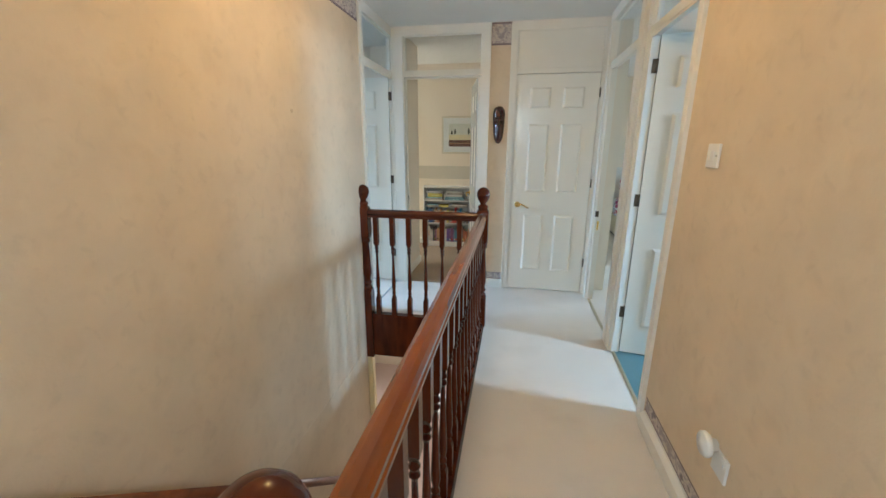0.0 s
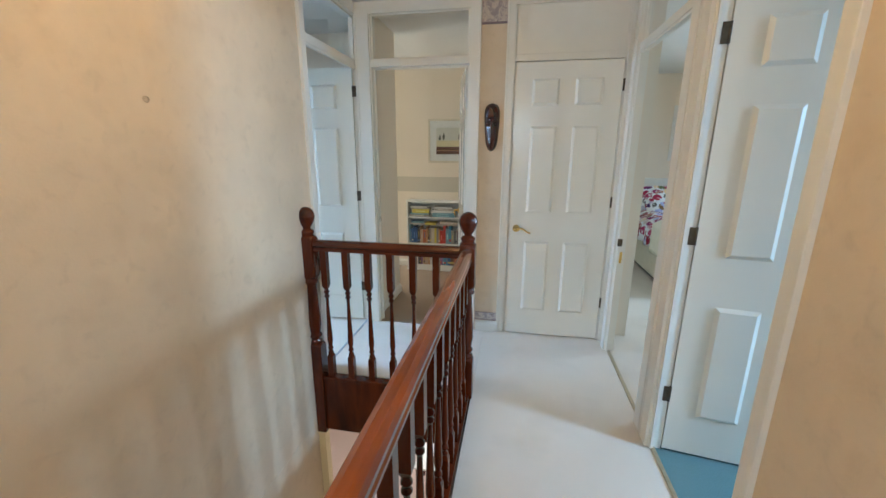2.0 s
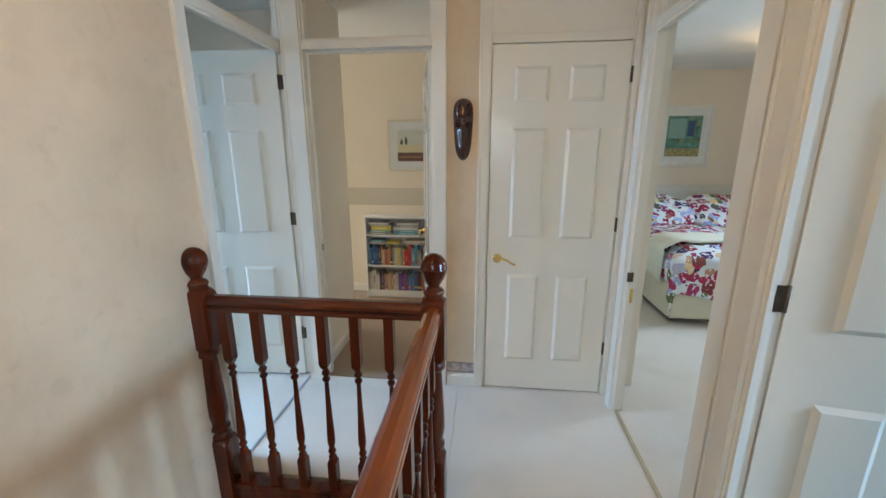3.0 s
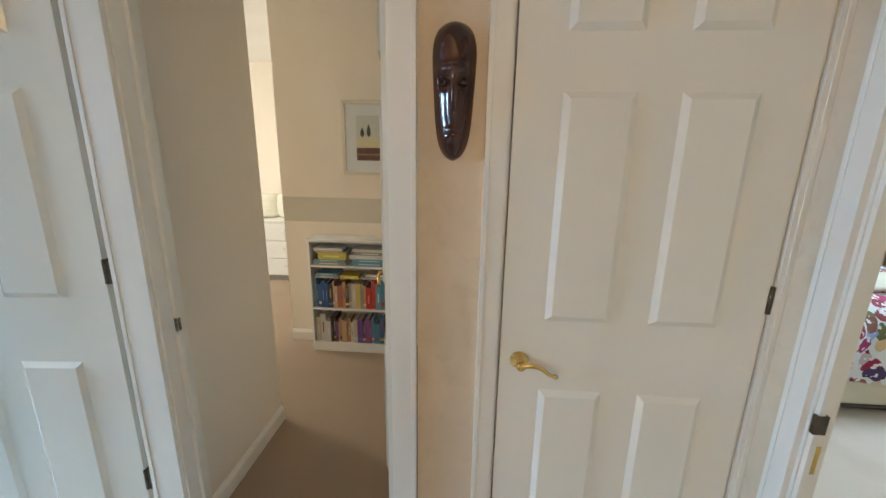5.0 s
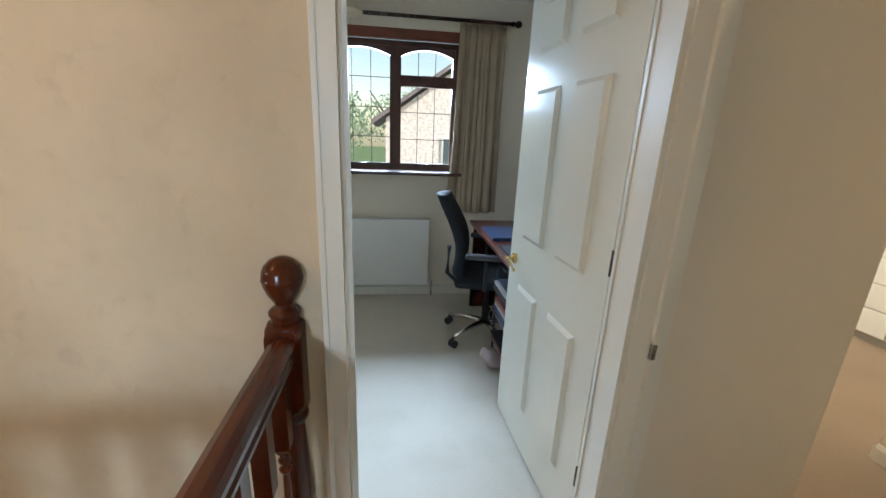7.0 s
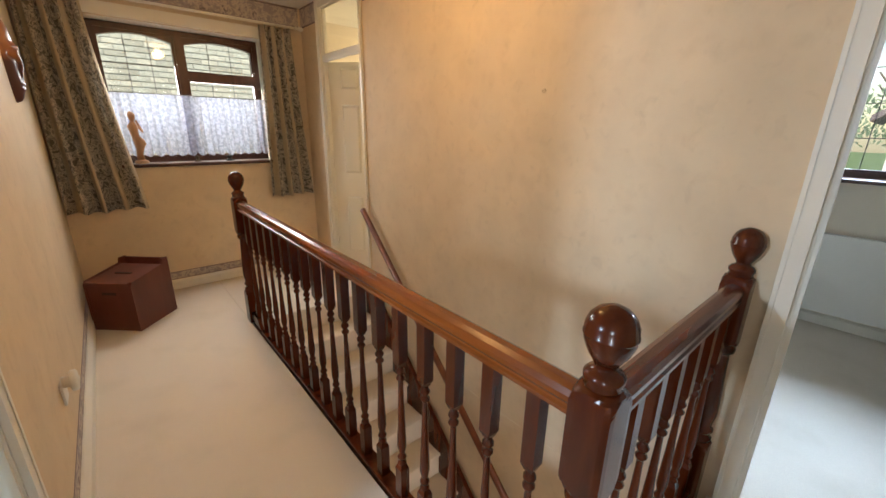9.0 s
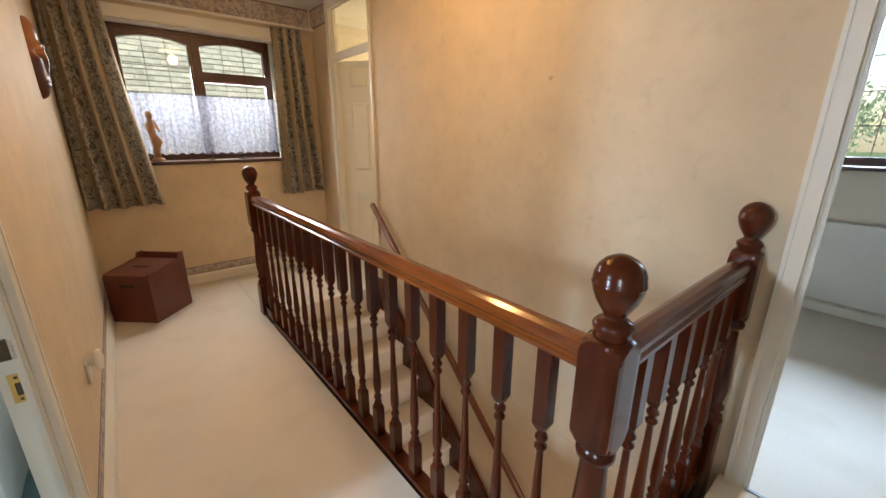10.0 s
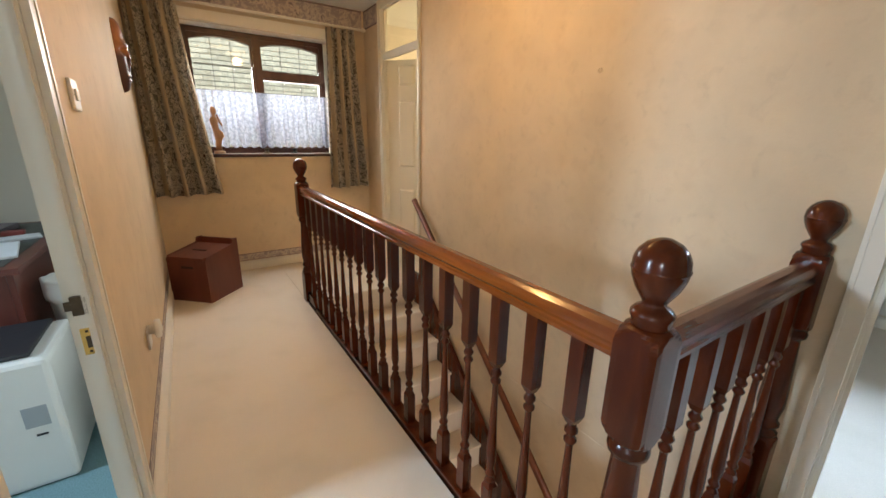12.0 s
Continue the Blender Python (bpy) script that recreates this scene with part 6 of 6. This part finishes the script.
lathe(bm, [(0.09, 0.0), (0.092, 0.006), (0.118, 0.62), (0.124, 0.63), (0.112, 0.63), (0.108, 0.60)], seg=24)
part("body", bm, PLASTIC, bn, smooth=True)
bm = bmesh.new()
lathe(bm, [(0.127, 0.55), (0.131, 0.57), (0.129, 0.635), (0.118, 0.64), (0.110, 0.58)], seg=24)
for v in bm.verts:
    v.co += Vector(noise.noise_vector(v.co * 25)) * 0.008
part("bag", bm, PAPERS, bn, "thin white bin bag")
for k, (z0, r) in enumerate(((0.48, 0.07), (0.40, 0.09), (0.12, 0.08))):
    cbl = thing("cable", (0.93, 1.018, 0), "white cable looping behind the printer", "cable", group="cables at the printer")
    bm = bmesh.new()
    path_tube(bm, [(0.02 + 0.02 * k, 0, z0), (-0.03, -0.04, z0 - 0.01), (-0.07, -0.06, z0 - r), (-0.05, -0.045, z0 - 2 * r if z0 > 0.2 else 0.006)], 0.0035)
    part("lead", bm, PLASTIC, cbl, smooth=True)

# ---- lower hall: cream door casing at the stair foot, its yellow light in the colour, and a little table ----
tagged(part("door_frame_hall", boxes((-1.30, -1.155, 2.742, 2.80, DOWN, -0.305), bevel=0.004), YELLOWLIT), kind="structure")
ht = thing("hall_table", (-1.00, 4.3, DOWN), "small white table with thin legs standing in the lower hall", "table")
part("tabletop", boxes((0, 0.5, 0, 0.4, 0.42, 0.445), bevel=0.003), WHITEC, ht)
for x in (0.02, 0.45):
    for y in (0.02, 0.35):
        part("leg", boxes((x, x + 0.03, y, y + 0.03, 0, 0.42)), CARVED, ht)

# ---- outside ----
tagged(part("ground", boxes((-160, 160, -160, 160, -3.1, -3.0)), mat("grass_ground", (0.07, 0.12, 0.035), 0.95, 0.8, 0.3, 0.4, 30, stain=0.5, stain_scale=0.3)), kind="structure")
tagged(part("outer_wall_west", boxes((-3.82, -3.802, 1.7, 4.4, -3, 1.06)), plain((0.42, 0.24, 0.17))), kind="structure")
hs = thing("house", (-15.5, 4.6, -3), "two-storey brick house with a dark tiled gable roof across the garden", "house")
BRK = mat("house_brick", (0.80, 0.72, 0.70), 0.85, 9, 0.25)
part("wall", boxes((-5, 0, -1.9, 9, 0, 5.0)), BRK, hs)
bm = bmesh.new()
va = [bm.verts.new(p) for p in ((0.0, -1.9, 5.0), (0.0, 5.5, 5.0), (0.0, 1.8, 7.6))]
vb = [bm.verts.new((-5, v.co.y, v.co.z)) for v in va]
bm.faces.new(va), bm.faces.new(vb[::-1])
for k in range(3):
    bm.faces.new((va[k], vb[k], vb[(k + 1) % 3], va[(k + 1) % 3]))
bmesh.ops.recalc_face_normals(bm, faces=bm.faces)
part("gable", bm, BRK, hs)
bm = bmesh.new()
for sgn in (-1, 1):
    a = (0.45, 1.8, 7.75)
    b_ = (0.45, 1.8 + sgn * 4.2, 4.75)
    q = [a, b_, (-5.3, b_[1], b_[2]), (-5.3, a[1], a[2])]
    va = [bm.verts.new(p) for p in q]
    vb = [bm.verts.new((p[0], p[1], p[2] + 0.16)) for p in q]
    bm.faces.new(va), bm.faces.new(vb[::-1])
    for k in range(4):
        bm.faces.new((va[k], vb[k], vb[(k + 1) % 4], va[(k + 1) % 4]))
bmesh.ops.recalc_face_normals(bm, faces=bm.faces)
part("roof", bm, plain((0.22, 0.19, 0.20), 0.8), hs)
for y in (0.2, 2.2):
    wn_ = part("window", boxes((0.0, 0.05, y, y + 1.2, 3.2, 4.4)), plain((0.75, 0.74, 0.7)), hs)
    part("pane", boxes((0.051, 0.055, y + 0.08, y + 0.56, 3.28, 4.32), (0.051, 0.055, y + 0.64, y + 1.12, 3.28, 4.32)), plain((0.10, 0.13, 0.16), 0.1), wn_)
gr = thing("garage", (-11.0, 0.4, -3), "low brick garage with a pinkish tiled roof", "garage")
part("wall", boxes((-4, 0, -3.5, 2.4, 0, 2.3)), BRK, gr)
TILE = plain((0.36, 0.22, 0.19), 0.8)
for r_ in range(7):
    part("tile_course", boxes((-4 + 0.3 * r_ * 0.0 - 0.2, 0.25 - 0.28 * r_, -3.7, 2.6, 2.30 + 0.17 * r_, 2.36 + 0.17 * r_), bevel=0.01), TILE, gr)


def leafy(bm, centre, rad, n, size, rnd):
    for _ in range(n):
        while True:
            p = Vector((rnd.uniform(-1, 1), rnd.uniform(-1, 1), rnd.uniform(-1, 1)))
            if 0.35 < p.length < 1:
                break
        p = Vector((p.x * rad[0], p.y * rad[1], p.z * rad[2])) + Vector(centre)
        p += Vector(noise.noise_vector(p * 0.9)) * 0.5
        q = Euler((rnd.uniform(0, 6), rnd.uniform(0, 6), rnd.uniform(0, 6))).to_matrix()
        s = size * rnd.uniform(0.6, 1.3)
        vs = [bm.verts.new(p + q @ Vector(c)) for c in ((-s, 0, 0), (0, -s * 0.5, 0.1 * s), (s, 0, 0), (0, s * 0.5, 0.1 * s))]
        bm.faces.new(vs)


LEAF = sheer(mat("leaves", (0.30, 0.40, 0.27), 0.6, 3, 0.4), 0.5)
BARK = mat("bark", (0.12, 0.09, 0.07), 0.9, 10, 0.2)
rt = random.Random(3)
for x, y, s in ((-24, -1.0, 1.25), (-31, -6, 1.5), (-33, 3, 1.5)):
    tr = thing("tree", (x, y, -3), "broad leafy green tree beyond the garden", "tree")
    bm = bmesh.new()
    path_tube(bm, [(0, 0, 0), (0.05, 0, 2.0 * s), (0.1, 0.1, 4.5 * s)], [0.22 * s, 0.16 * s, 0.08 * s])
    for k in range(6):
        a = k * 1.05
        path_tube(bm, [(0.05, 0, (1.6 + 0.3 * k) * s), (0.9 * s * math.cos(a), 0.9 * s * math.sin(a), (2.9 + 0.3 * k) * s), (1.5 * s * math.cos(a), 1.5 * s * math.sin(a), (3.6 + 0.3 * k) * s)], [0.07 * s, 0.05 * s, 0.02 * s], 6)
    part("trunk", bm, BARK, tr)
    bm = bmesh.new()
    for k in range(11):
        a = rt.uniform(0, 6.28)
        leafy(bm, (1.3 * s * math.cos(a), 1.3 * s * math.sin(a), rt.uniform(2.9, 4.9) * s), (1.1 * s, 1.1 * s, 0.9 * s), 190, 0.13, rt)
    part("crown", bm, LEAF, tr)
hd = thing("hedge", (-9.2, 5.2, -3), "bright green garden hedge below the office window", "hedge")
bm = bmesh.new()
for k in range(12):
    leafy(bm, (rt.uniform(-0.4, 0.4), -2.6 + 0.5 * k, 1.5 + rt.uniform(0, 0.9)), (0.8, 0.7, 0.9), 420, 0.07, rt)
box(bm, -0.5, 0.5, -2.8, 3.2, 0, 1.4)
part("leaves", bm, sheer(mat("hedge_leaves", (0.30, 0.42, 0.14), 0.6, 3, 0.4), 0.35), hd)

# bricks of the neighbour's wall that the landing window looks on
BRICKS = [mat("pale_brick_" + k, c, 0.85, 18, 0.14, 0.3, 40) for k, c in (("a", (0.30, 0.32, 0.28)), ("b", (0.25, 0.26, 0.22)), ("c", (0.34, 0.35, 0.30)))]
base = bmesh.new()
box(base, 0, 0.215, 0, 0.012, 0, 0.065, bevel=0.004)
meshes = []
for m in BRICKS:
    me = bpy.data.meshes.new("brick")
    base.to_mesh(me)
    me.materials.append(m)
    meshes.append(me)
base.free()
rk2 = random.Random(11)
for row in range(21):
    for colm in range(13):
        x = -2.1 + colm * 0.225 + (0.1125 if row % 2 else 0)
        o = new("brick", meshes[rk2.choice((0, 0, 1, 2))])
        o.parent = nb
        o.location = (x, 0.0002 + rk2.uniform(0, 0.003), 3.0 + 0.9 + row * 0.075)
rest_ = bmesh.new()
for row in range(58):
    for colm in range(36):
        x = -4.9 + colm * 0.225 + (0.1125 if row % 2 else 0)
        z = row * 0.075 + 1.575 + 0.0
        zz_ = 3.9 - 0.075 * 31 + row * 0.075
        if 3.89 < zz_ < 3.9 + 20.5 * 0.075 and -2.15 < x < 0.75:
            continue
        box(rest_, x, x + 0.215, 0.0002, 0.011, zz_, zz_ + 0.065)
tagged(part("brickwork", rest_, BRICKS[0], nb), kind="stuff")
